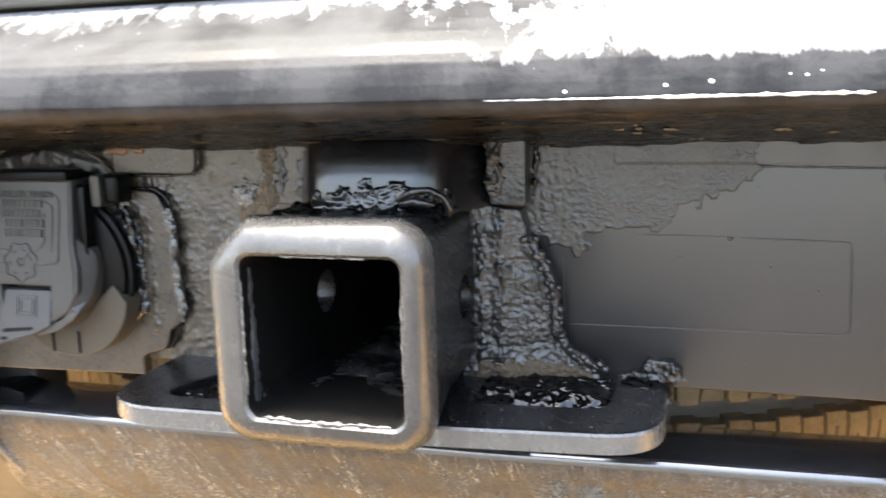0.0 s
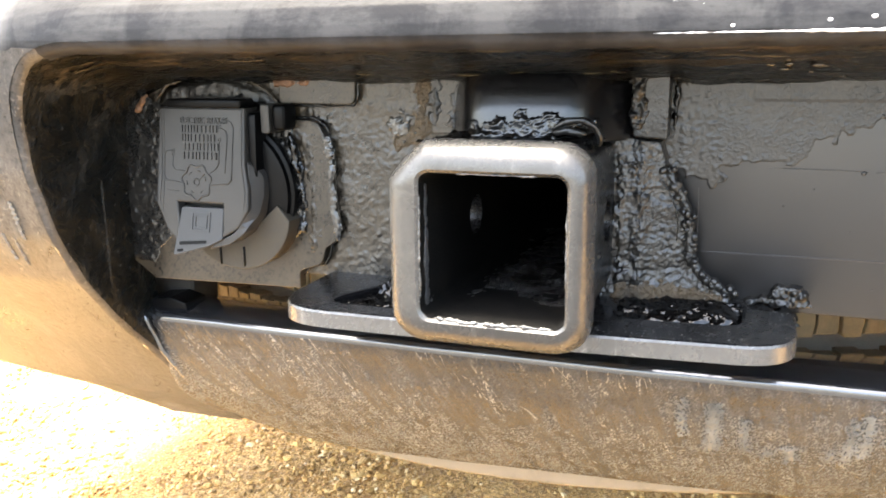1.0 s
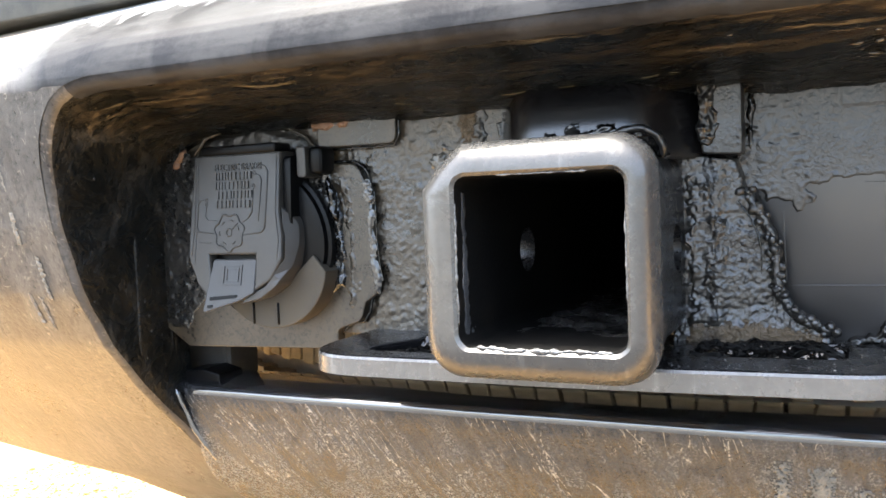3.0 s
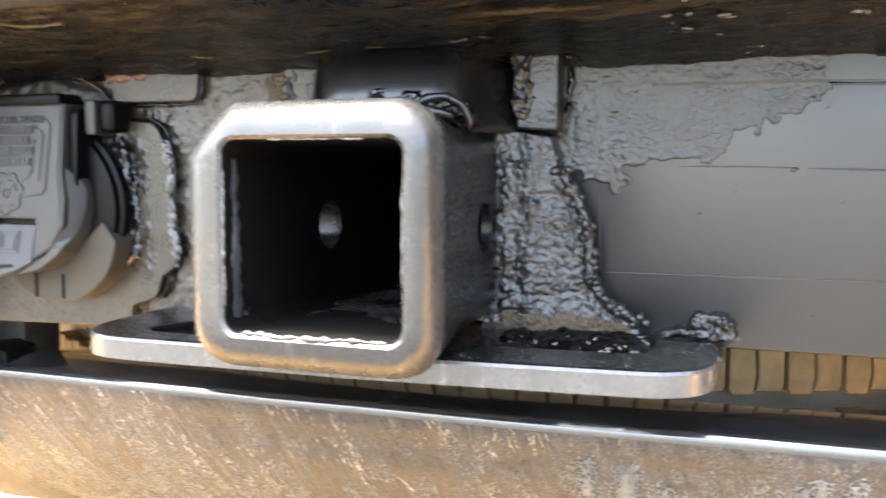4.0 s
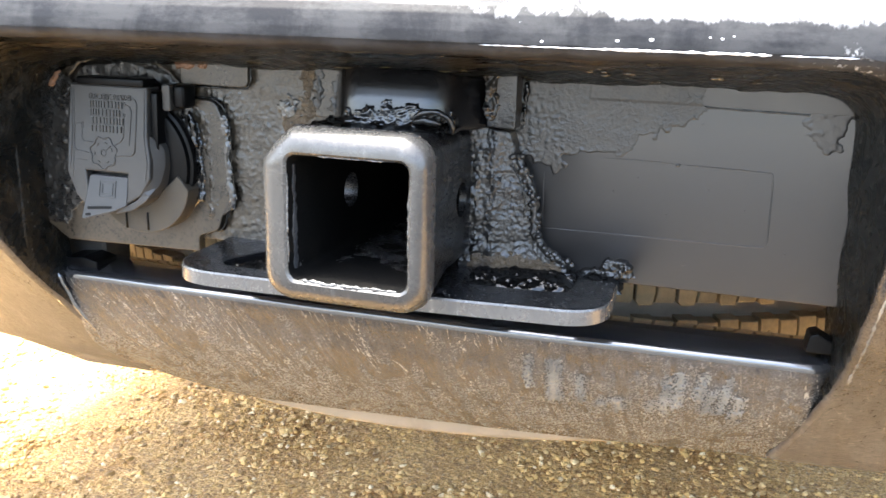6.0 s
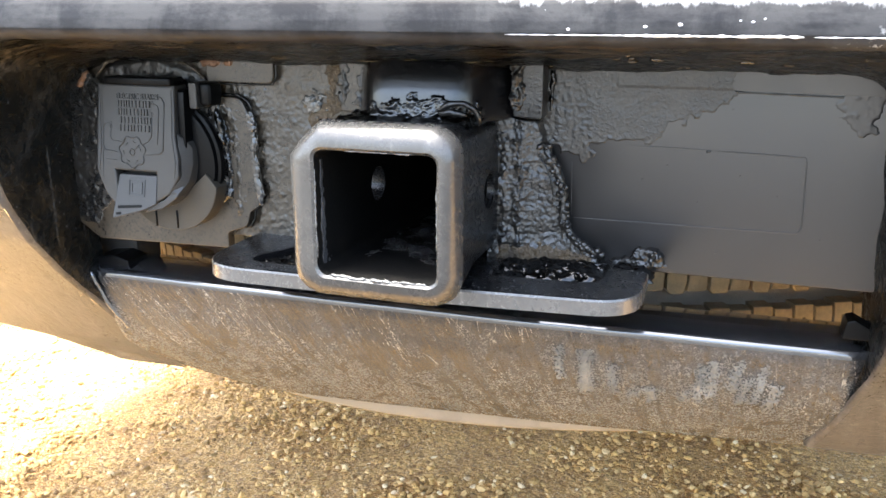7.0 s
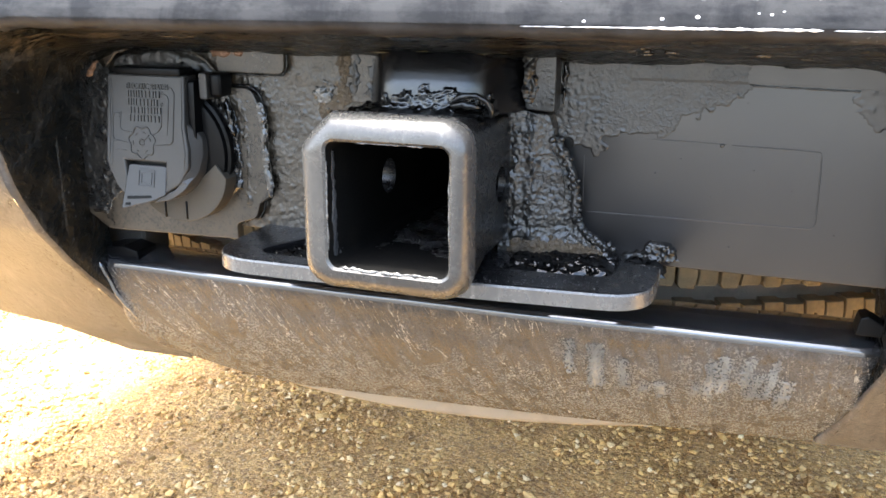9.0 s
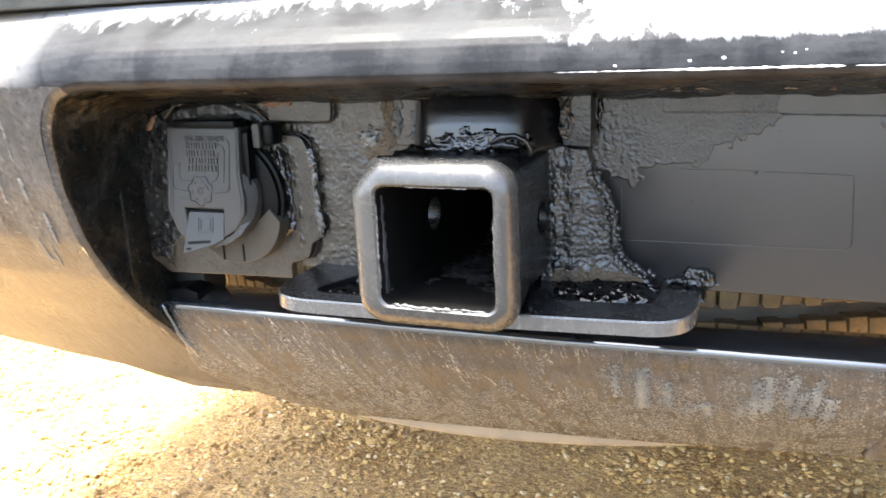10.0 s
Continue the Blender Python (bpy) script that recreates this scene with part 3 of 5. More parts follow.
def bead(name, pts, radius, material, parent, label="", lumps=0.4, sides=8, seed=1.0, squash=1.0, step=0.0012):
    """A lumpy weld or coating bead along a line of points."""
    pts = [Vector(p) for p in pts]
    line = []
    for a, b in zip(pts, pts[1:]):
        k = max(1, int((b - a).length / step))
        line += [a.lerp(b, i / k) for i in range(k)]
    line.append(pts[-1])
    bm = bmesh.new()
    rings = []
    for i, p in enumerate(line):
        d = (line[min(i + 1, len(line) - 1)] - line[max(i - 1, 0)]).normalized()
        side = d.cross(Vector((0, 1, 0)))
        side = side.normalized() if side.length > 1e-4 else Vector((1, 0, 0))
        up = side.cross(d)
        taper = min(1.0, 0.25 + i / 3, 0.25 + (len(line) - 1 - i) / 3)
        ring = []
        for k in range(sides):
            t = 2 * math.pi * k / sides
            q = p + (side * math.cos(t) + up * math.sin(t) * squash) * radius * taper
            q += (q - p) * lumps * fbm(q, 420, 3, seed) * 1.5
            ring.append(bm.verts.new(q))
        rings.append(ring)
    for a, b in zip(rings, rings[1:]):
        for k in range(sides):
            bm.faces.new((a[k], a[(k + 1) % sides], b[(k + 1) % sides], b[k]))
    bm.faces.new(rings[0])
    bm.faces.new(rings[-1][::-1])
    return add(name, bm, material, parent, label, True, 180)


# ---------------- ground ----------------
def build_ground():
    def fn(u, v):
        a, b = 2 * u - 1, 2 * v - 1
        x, y = 400 * math.copysign(abs(a) ** 5, a), 400 * math.copysign(abs(b) ** 5, b)
        near = max(0.0, 1 - math.hypot(x, y) / 6)
        return (x, y, near * 0.012 * fbm((x, y, 0), 3.0, 4, 5.0))
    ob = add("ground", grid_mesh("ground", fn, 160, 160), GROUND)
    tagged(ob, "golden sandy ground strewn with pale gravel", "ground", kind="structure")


def build_gravel():
    rng = random.Random(3)
    verts, faces = [], []
    ico = bmesh.new()
    bmesh.ops.create_icosphere(ico, subdivisions=1, radius=1)
    iv = [v.co.copy() for v in ico.verts]
    jf = [[v.index for v in f.verts] for f in ico.faces]
    ico.free()
    for k in range(125000):
        x, y = rng.uniform(-1.5, 1.0), 0.15 + 1.7 * rng.random() ** 1.4
        bare = fbm((x, y, 0), 6.0, 3, 8.0)
        if bare > 0.08 and rng.random() < min(0.6, 3 * bare):
            continue
        r = 0.0012 + 0.0044 * rng.random() ** 2.7 + (0.0030 if rng.random() < 0.012 else 0)
        z = 0.012 * max(0.0, 1 - math.hypot(x, y) / 6) * fbm((x, y, 0), 3.0, 4, 5.0)
        turn = Euler((rng.uniform(-0.4, 0.4), rng.uniform(-0.4, 0.4), rng.uniform(0, 6.3))).to_matrix()
        sx, sy, sz = r * rng.uniform(0.8, 1.5), r * rng.uniform(0.7, 1.1), r * rng.uniform(0.45, 0.8)
        base = len(verts)
        for c in iv:
            w = 1 + rng.uniform(-0.42, 0.30)
            p = turn @ Vector((c.x * sx * w, c.y * sy * w, c.z * sz * w))
            verts.append((p.x + x, p.y + y, p.z + z + sz * 0.32))
        faces += [[base + i for i in f] for f in jf]
    me = bpy.data.meshes.new("gravel")
    me.from_pydata(verts, [], faces)
    tagged(add("gravel", me, STONE, smooth=False), "loose pale and brown gravel stones on the ground", "gravel", kind="stuff")


build_ground()
build_gravel()

# ---------------- rear bumper ----------------
PROFILE = [(0.380, 0.128), (0.400, 0.107), (0.422, 0.090), (0.441, 0.076), (0.460, 0.060), (0.485, 0.040), (0.510, 0.027), (0.540, 0.017),
           (0.575, 0.0085), (0.588, 0.0055), (0.592, 0.0044), (0.5942, 0.0038), (0.5966, 0.0038), (0.600, 0.0042), (0.603, 0.0050), (0.606, 0.0060), (0.609, 0.0078), (0.612, 0.0106), (0.6155, 0.0148), (0.619, 0.0198), (0.6245, 0.0282), (0.630, 0.037)]


def profile_y(z):
    """How far back the bumper's skin lies at a height."""
    return float(np.interp(z, [p[0] for p in PROFILE], [p[1] for p in PROFILE]))


def skin(x, z):
    """A place on the bumper's skin."""
    return (x, profile_y(z) + 0.024 * x + 0.10 * x * x, z)


def low_edge(x):
    d = max(0.0, -0.24 - x)
    return 0.388 + 0.04 * x + 0.12 * math.tanh(5.2 * d * d / (d + 0.02))


RIM_LEFT = [(-0.186, 0.384), (-0.192, 0.402), (-0.200, 0.422), (-0.208, 0.441), (-0.213, 0.460), (-0.2135, 0.486), (-0.2145, 0.508), (-0.2145, 0.530),
            (-0.2125, 0.552), (-0.209, 0.570), (-0.203, 0.581), (-0.194, 0.5885), (-0.180, 0.592)]
RIM_RIGHT = [(0.176, 0.592), (0.186, 0.590), (0.192, 0.586), (0.197, 0.578), (0.1995, 0.568), (0.2, 0.555), (0.199, 0.535), (0.1975, 0.510),
             (0.196, 0.485), (0.1955, 0.460), (0.1915, 0.440), (0.186, 0.420), (0.178, 0.394)]


def rim_line():
    """The opening's outline with even steps, and the outer boundary that each of its points runs to."""
    top = [(-0.180 + 0.356 * i / 40, 0.592) for i in range(1, 40)]
    pts = [Vector(p) for p in RIM_LEFT + top + RIM_RIGHT]
    for turn in range(2):
        pts = pts[:1] + [a.lerp(b, t) for a, b in zip(pts, pts[1:]) for t in (0.25, 0.75)] + pts[-1:]
    fine = []
    for a, b in zip(pts, pts[1:]):
        k = max(1, round((b - a).length / 0.0035))
        fine += [a.lerp(b, i / k) for i in range(k)]
    fine.append(pts[-1])
    return fine


def build_bumper():
    bumper = thing("rear_bumper", (0, 0.1, 0.38), "muddy black plastic rear car bumper with a wide cut-out", "car bumper")
    rim = rim_line()
    k = len(rim)
    far = 0.86

    def outer(p):
        if p.x < -0.17 and p.y < 0.5925:
            t = (p.y - 0.384) / (0.592 - 0.384)
            z0 = low_edge(-far)
            if p.y > 0.57:
                s = (p.y - 0.57) / 0.022
                return Vector((-far + s * 0.0, z0 + (0.630 - z0) * (0.80 + 0.20 * s)))
            return Vector((-far, z0 + (0.630 - z0) * 0.80 * (p.y - 0.384) / 0.186))
        if p.x > 0.17 and p.y < 0.5925:
            z0 = low_edge(far)
            if p.y > 0.568:
                s = (p.y - 0.568) / 0.024
                return Vector((far, z0 + (0.630 - z0) * (0.80 + 0.20 * s)))
            return Vector((far, z0 + (0.630 - z0) * 0.80 * (p.y - 0.394) / 0.174))
        return Vector((p.x, 0.630))

    def out_dir(i):
        d = rim[min(i + 1, k - 1)] - rim[max(i - 1, 0)]
        return Vector((-d.y, d.x)).normalized()

    # side and top skin
    rows = 70
    verts, faces = [], []
    for i, p in enumerate(rim):
        o = outer(p)
        n = out_dir(i)
        start = p + n * 0.0039
        span = abs(o.x - p.x)
        for j in range(rows + 1):
            t = j / rows
            t = t ** 2.2 if span > 0.05 else t
            q = start.lerp(o, t)
            if p.y < 0.40 and span > 0.05:
                w = (0.40 - p.y) / 0.016
                q.y = min(q.y, q.y * (1 - w) + low_edge(q.x) * w) if p.y < 0.386 else q.y
            x, y, z = skin(q.x, q.y)
            d = 0.0012 * fbm((x, 0, z), 9, 3, 2.0)
            verts.append((x, y + d, z))
    w = rows + 1
    for i in range(k - 1):
        for j in range(rows):
            faces.append((i * w + j, (i + 1) * w + j, (i + 1) * w + j + 1, i * w + j + 1))
    me = bpy.data.meshes.new("cover")
    me.from_pydata(verts, [], faces)
    me.materials.append(BUMPER)
    ob = add("cover", me, STEP, bumper, "black plastic bumper skin, mud-streaked below")
    me.polygons.foreach_set("material_index", [1 if sum(verts[v][2] for v in f) / 4 > 0.5935 else 0 for f in faces])

    # wall of the opening, turned in from the rim
    ring = [(0.0040, 0.0), (0.0018, 0.0006), (0.0004, 0.0026), (0.0, 0.006), (-0.0006, 0.02), (-0.001, 0.035), (-0.0015, 0.05), (-0.002, 0.07), (-0.0025, 0.088)]
    verts, faces = [], []
    w = len(ring)
    first = list(range(k))
    for i in first:
        p, n = rim[i], out_dir(i)
        for off, depth in ring:
            right = float(np.interp(p.y, (0.440, 0.465, 0.500, 0.560, 0.590), (-0.004, -0.001, 0.003, 0.0105, 0.0105))) * depth / 0.088 if p.x > 0.15 else 0.0
            q = p + n * off
            x, y, z = skin(q.x, q.y)
            back = y + (0.100 + 0.012 * x / 0.2 - y) * depth / 0.088 if depth > 0.006 else y + depth
            back = max(back, y + depth * 0.18)
            wob = 0.0016 * fbm((x, back, z), 45, 4, 7.0) if depth > 0.006 else 0.0005 * fbm((x, back, z), 120, 3, 7.0)
            verts.append((x + n.x * wob - right, back, z + n.y * wob - 0.0145 * depth / 0.088 * max(0.0, n.y)))
    for i in range(len(first) - 1):
        for j in range(w - 1):
            faces.append((i * w + j, i * w + j + 1, (i + 1) * w + j + 1, (i + 1) * w + j))
    me = bpy.data.meshes.new("opening_wall")
    me.from_pydata(verts, [], faces)
    me.materials.append(BUMPER)
    add("opening_wall", me, WALL_IN, bumper, "black inner wall of the opening, scratched and dirty")
    me.materials.append(STEP)
    rows = w - 1

    def coat(m, f):
        """The rolled edge is finished like the skin that it belongs to."""
        x, z = verts[f[0]][0], sum(verts[v][2] for v in f) / 4
        if m % rows < 3 and z > 0.586 and -0.19 < x < 0.3:
            return 2
        if m % rows < 2:
            return 0
        return 0 if z < 0.432 else 1
    me.polygons.foreach_set("material_index", [coat(m, f) for m, f in enumerate(faces)])

    add("side_support", box(-0.245, -0.198, 0.100, 0.125, 0.430, 0.488, 0.004), DARK, bumper, "dark support behind the opening")
    add("side_support", box(0.202, 0.235, 0.112, 0.140, 0.430, 0.52, 0.004), DARK, bumper)
    add("stiffener", box(-0.12, 0.05, 0.1255, 0.1289, 0.388, 0.450, 0.0008, 1), DARK, bumper, "stiffener behind the valance")
    # lower valance with its glossy lip
    sec = [(0.112, 0.452), (0.1105, 0.4620), (0.1020, 0.4632), (0.0920, 0.4626), (0.0815, 0.4612), (0.0784, 0.4603), (0.0770, 0.4585), (0.0780, 0.4520), (0.0800, 0.446),
           (0.0825, 0.436), (0.0880, 0.424), (0.0965, 0.412), (0.107, 0.3985), (0.119, 0.3860), (0.1245, 0.3810), (0.1220, 0.3870)]
    verts, faces = [], []
    nx = 130
    fine = []
    for a, b in zip(sec, sec[1:]):
        m = 3
        fine += [(a[0] + (b[0] - a[0]) * i / m, a[1] + (b[1] - a[1]) * i / m) for i in range(m)]
    fine.append(sec[-1])
    lz, lx = [p[1] for p in RIM_LEFT[:6]], [p[0] for p in RIM_LEFT[:6]]
    rz, rx = [p[1] for p in RIM_RIGHT[::-1][:6]], [p[0] for p in RIM_RIGHT[::-1][:6]]
    for i in range(nx + 1):
        for y, z in fine:
            low = max(0.0, min(1.0, (0.434 - z) / 0.02))
            xl, xr = float(np.interp(z, lz, lx)) - 0.0022 - 0.0085 * low, float(np.interp(z, rz, rx)) + 0.0022 + 0.0085 * low
            if z > 0.444:
                xl, xr = xl + 0.0015, xr - 0.002
            x = xl + (xr - xl) * i / nx
            e = max(0.0, (abs(x + 0.008) - 0.198) / 0.004)
            d = 0.0008 * fbm((x, y, z), 14, 3, 4.0)
            verts.append((x, y + 0.024 * x + 0.10 * x * x + d + 0.003 * min(1, e), z + x * float(np.interp(z, (0.39, 0.45), (0.04, 0.0))) + 0.011 * max(0.0, min(1.0, (-0.10 - x) / 0.09)) ** 2 * max(0.0, min(1.0, (0.415 - z) / 0.03))))
    w = len(fine)
    for i in range(nx):
        for j in range(w - 1):
            faces.append((i * w + j, (i + 1) * w + j, (i + 1) * w + j + 1, i * w + j + 1))
    me = bpy.data.meshes.new("valance")
    me.from_pydata(verts, [], faces)
    me.materials.append(VALANCE)
    add("valance", me, LIP, bumper, "lower bumper valance, mud-smeared with a glossy black lip")
    me.polygons.foreach_set("material_index", [1 if (k % (w - 1)) < 19 else 0 for k in range(len(faces))])
    # pale dried smears below the lip
    fy, fz = [p[0] for p in sec[6:14]], [p[1] for p in sec[6:14]]

    def face_y(x, z):
        return float(np.interp(z - x * float(np.interp(z, (0.39, 0.45), (0.04, 0.0))), fz[::-1], fy[::-1])) + 0.024 * x + 0.10 * x * x + 0.0008 * fbm((x, 0.08, z), 14, 3, 4.0) - 0.0005
    # top and foot of each smear, and its width
    smears = [(0.0605, 0.4475, 0.0605, 0.4280, 0.0022), (0.0730, 0.4455, 0.0730, 0.4190, 0.0070), (0.0855, 0.4395, 0.0862, 0.4215, 0.0028), (0.1040, 0.4270, 0.1050, 0.4180, 0.0060),
              (0.0965, 0.4240, 0.0955, 0.4190, 0.0035), (0.1275, 0.4440, 0.1255, 0.4220, 0.0028), (0.1328, 0.4475, 0.1310, 0.4255, 0.0028), (0.1428, 0.4480, 0.1415, 0.4330, 0.0024),
              (0.1468, 0.4385, 0.1450, 0.4240, 0.0030), (0.1542, 0.4475, 0.1512, 0.4255, 0.0026), (0.1600, 0.4380, 0.1580, 0.4210, 0.0040), (0.1200, 0.4270, 0.1195, 0.4210, 0.0022)]
    for i, (x0, hi, x1, lo, w) in enumerate(smears):
        w *= 0.75
        out = [(x1 - w / 2, lo), (x1 + w / 2, lo + 0.001), (x0 + w / 2, hi), (x0 - w / 2, hi - 0.001)]
        crust("mud_smear", out, face_y, lambda x, z, d: 0.00025, SMEAR, bumper, "", 0.00034, 0.0042, 0.6, 1100, 2.0 + i, 1100)
    # white drops for sun glints, and a white line where the ledge catches sun
    for x, z, r in ((0.0725, 0.5972, 0.00045), (0.0986, 0.5983, 0.0005), (0.1100, 0.5990, 0.0006), (0.0640, 0.6035, 0.0003), (0.1330, 0.6000, 0.0004), (0.1365, 0.6010, 0.0003), (0.1290, 0.6004, 0.0003)):
        bm = bmesh.new()
        bmesh.ops.create_icosphere(bm, subdivisions=2, radius=1)
        y = skin(x, z)[1]
        for v in bm.verts:
            w = 1 + 0.25 * fbm(v.co, 2.0, 2, x * 90)
            v.co = Vector((x + v.co.x * r * 1.5 * w, y + v.co.y * r * 0.6, z + v.co.z * r * w))
        add("glint_drop", bm, GLINT, bumper, "", True, 180)
    for x0, x1, r in ((0.050, 0.093, 0.00018), (0.091, 0.149, 0.0004), (0.152, 0.176, 0.00025)):
        bead("sunlit_ledge", [skin(x0 + (x1 - x0) * i / 12, 0.5953) for i in range(13)], r, GLINT, bumper, "white line along the ledge, for the sun it catches" if r > 0.0003 else "", 0.7, 7, 60.0 + x0, 1.0, 0.0010)
    # flakes along the inner corner of the opening
    flakes = [(0.1916, 0.0965, 0.5566), (0.1926, 0.0965, 0.5467), (0.1940, 0.0965, 0.5269), (0.1952, 0.0965, 0.5009), (0.1970, 0.0965, 0.4850)]
    bead("flaked_line", flakes, 0.0005, SMEAR, bumper, "pale flakes along the opening's inner corner", 1.3, 6, 71.0, 1.0, 0.0012)
    edge = [skin(p[0] + 0.0040, p[1]) for p in RIM_RIGHT[3:10]]
    bead("worn_edge", [(x, y - 0.0002, z) for x, y, z in edge], 0.0004, SMEAR, bumper, "pale worn edge of the opening", 1.2, 7, 83.0, 1.0, 0.0012)
    # drips of dried mud on the skin beside the opening
    rng = random.Random(27)
    for i in range(13):
        x, hi, w = rng.uniform(0.2045, 0.232), rng.uniform(0.515, 0.588), rng.uniform(0.0002, 0.0005)
        lo = hi - rng.uniform(0.008, 0.026)
        crust("mud_drip", [(x - w, lo), (x + w * 0.6, lo + 0.002), (x + w, hi), (x - w * 0.6, hi - 0.002)], lambda x, z: skin(x, z)[1] - 0.0006, lambda x, z, d: 0.0003, SEALANT, bumper, "dried drip of pale mud" if i == 0 else "", 0.0003, 0.0012, 0.6, 700, 110.0 + i, 900)
    for i in range(9):
        x, hi = rng.uniform(-0.262, -0.222), rng.uniform(0.50, 0.588)
        lo, w = hi - rng.uniform(0.010, 0.030), rng.uniform(0.0004, 0.0010)
        crust("mud_drip", [(x - w, lo), (x + w, lo), (x + w + 0.001, hi), (x - w + 0.001, hi)], lambda x, z: skin(x, z)[1] - 0.0006, lambda x, z, d: 0.0003, SMEAR, bumper, "", 0.0004, 0.0011, 0.6, 700, 130.0 + i, 620)
    # a fold in the wall beside the socket, with pale flecks
    add("wall_fold", box(-0.2240, -0.2122, 0.0560, 0.0772, 0.4720, 0.5880, 0.0016), WALL_IN, bumper, "folded edge of the opening's wall")
    bead("fold_line", [(-0.2118, 0.0765, 0.5800), (-0.2120, 0.0765, 0.5450), (-0.2118, 0.0765, 0.5100), (-0.2122, 0.0765, 0.4760)], 0.0006, BODY_PLASTIC, bumper, "", 0.6, 7, 73.0)
    wz, wx = [p[1] for p in RIM_LEFT], [p[0] for p in RIM_LEFT]
    for i in range(24):
        z, y = rng.uniform(0.476, 0.578), rng.uniform(0.026, 0.074)
        x = -0.2121 if y > 0.057 else float(np.interp(z, wz, wx)) + 0.0010
        r = rng.uniform(0.0002, 0.0005)
        bm = bmesh.new()
        bmesh.ops.create_icosphere(bm, subdivisions=1, radius=r)
        for v in bm.verts:
            v.co = Vector((x + v.co.x * 0.5, y + v.co.y, z + v.co.z * rng.uniform(1.0, 2.6)))
        add("fleck", bm, SMEAR_GREY, bumper, "", True, 180)
    # crumbs of mud and bits of straw stuck under the upper edge
    verts, faces = [], []
    ico = bmesh.new()
    bmesh.ops.create_icosphere(ico, subdivisions=2, radius=1)
    iv, jf = [v.co.copy() for v in ico.verts], [[v.index for v in f.verts] for f in ico.faces]
    ico.free()
    for i in range(330):
        x, y = rng.uniform(-0.196, 0.186), rng.uniform(0.022, 0.092)
        if fbm((x, y, 0), 26, 3, 4.0) < rng.uniform(-0.35, 0.35):
            continue
        r, base = 0.0003 + 0.0009 * rng.random() ** 2.4, len(verts)
        long, yaw = rng.uniform(1.0, 3.6), rng.gauss(0, 0.35)
        y = y + 0.024 * x + 0.10 * x * x
        z = 0.5918 - 0.0145 * max(0.0, y - 0.010) / 0.088
        for c in iv:
            w = r * (1 + 0.35 * fbm(c, 1.6, 3, i * 1.3))
            a, b = c.x * w * long, c.y * w
            verts.append((x + a * math.cos(yaw) - b * math.sin(yaw), y + a * math.sin(yaw) + b * math.cos(yaw), z + c.z * w * 0.8))
        faces += [[base + k for k in f] for f in jf]
    me = bpy.data.meshes.new("mud_crumb")
    me.from_pydata(verts, [], faces)
    tagged(add("mud_crumb", me, CRUMB, bumper), "brown mud stuck in crumbs under the upper edge", kind="stuff")
    for i in range(9):
        x, y, yaw, long = rng.uniform(-0.17, 0.05), rng.uniform(0.045, 0.075), rng.uniform(-0.5, 0.5), rng.uniform(0.006, 0.016)
        pts = [(x + long * t * math.cos(yaw), y + long * t * math.sin(yaw), 0.5912 - 0.0145 * (y - 0.010) / 0.088 - 0.0010 - 0.0006 * math.sin(2 * t + i)) for t in (0, 0.33, 0.66, 1)]
        bead("straw", pts, 0.00024, STRAW, bumper, "bit of dry straw" if i == 0 else "", 0.0, 5, 0.0, 1.0, 0.003)
    # glossy rolled end of the valance
    roll = [(float(np.interp(z, lz, lx)) + 0.0012, float(np.interp(z, fz[::-1], fy[::-1])) - 0.0010, z) for z in (0.4590, 0.4530, 0.4460, 0.4380, 0.4300, 0.4220, 0.4130, 0.4040)]
    bead("valance_end", roll, 0.0015, LIP, bumper, "glossy black rolled end of the valance", 0.12, 10, 87.0)
    # small tabs at both ends of the lip
    right = slab(rounded([(0.1835, 0.4655), (0.1965, 0.4655), (0.1965, 0.4700), (0.1880, 0.4745), (0.1850, 0.4735)], 0.001, 3), xz, 0.0865, 0.0980, 0.0006)
    add("lip_tab", right, BODY_PLASTIC, bumper, "small black tab at the lip's end")
    left = slab(rounded([(-0.2140, 0.4600), (-0.1900, 0.4610), (-0.1905, 0.4650), (-0.2000, 0.4672), (-0.2140, 0.4655)], 0.001, 3), xz, 0.0830, 0.1000, 0.0008)
    add("lip_tab", left, BODY_PLASTIC, bumper)
    return bumper


CRUMB = make_wet("brown mud crumbs", (0.012, 0.0085, 0.0048), (0.032, 0.0215, 0.0112), 0.42, 0.60, 0.16, 0.8, 0.0006, 0.8)
STRAW = make_paint("dry straw", (0.20, 0.145, 0.065), 0.5, (0.10, 0.07, 0.035), 0.5, 0.0001)
GLINT = make_crust("white of sun glints", (0.52, 0.52, 0.53), (0.68, 0.68, 0.68), 0.5, 0.8, 900, 0.0003)
LIP = make_paint("wet-looking black lip", (0.008, 0.0085, 0.0098), 0.09, (0.115, 0.118, 0.124), 0.20, 0.00005, 0.36, 0.78, 190, 1.0)
for key, value in (("Coat Weight", 1.0), ("Coat Roughness", 0.06), ("Coat IOR", 1.7)):
    LIP.node_tree.nodes["Principled BSDF"].inputs[key].default_value = value
bumper = build_bumper()

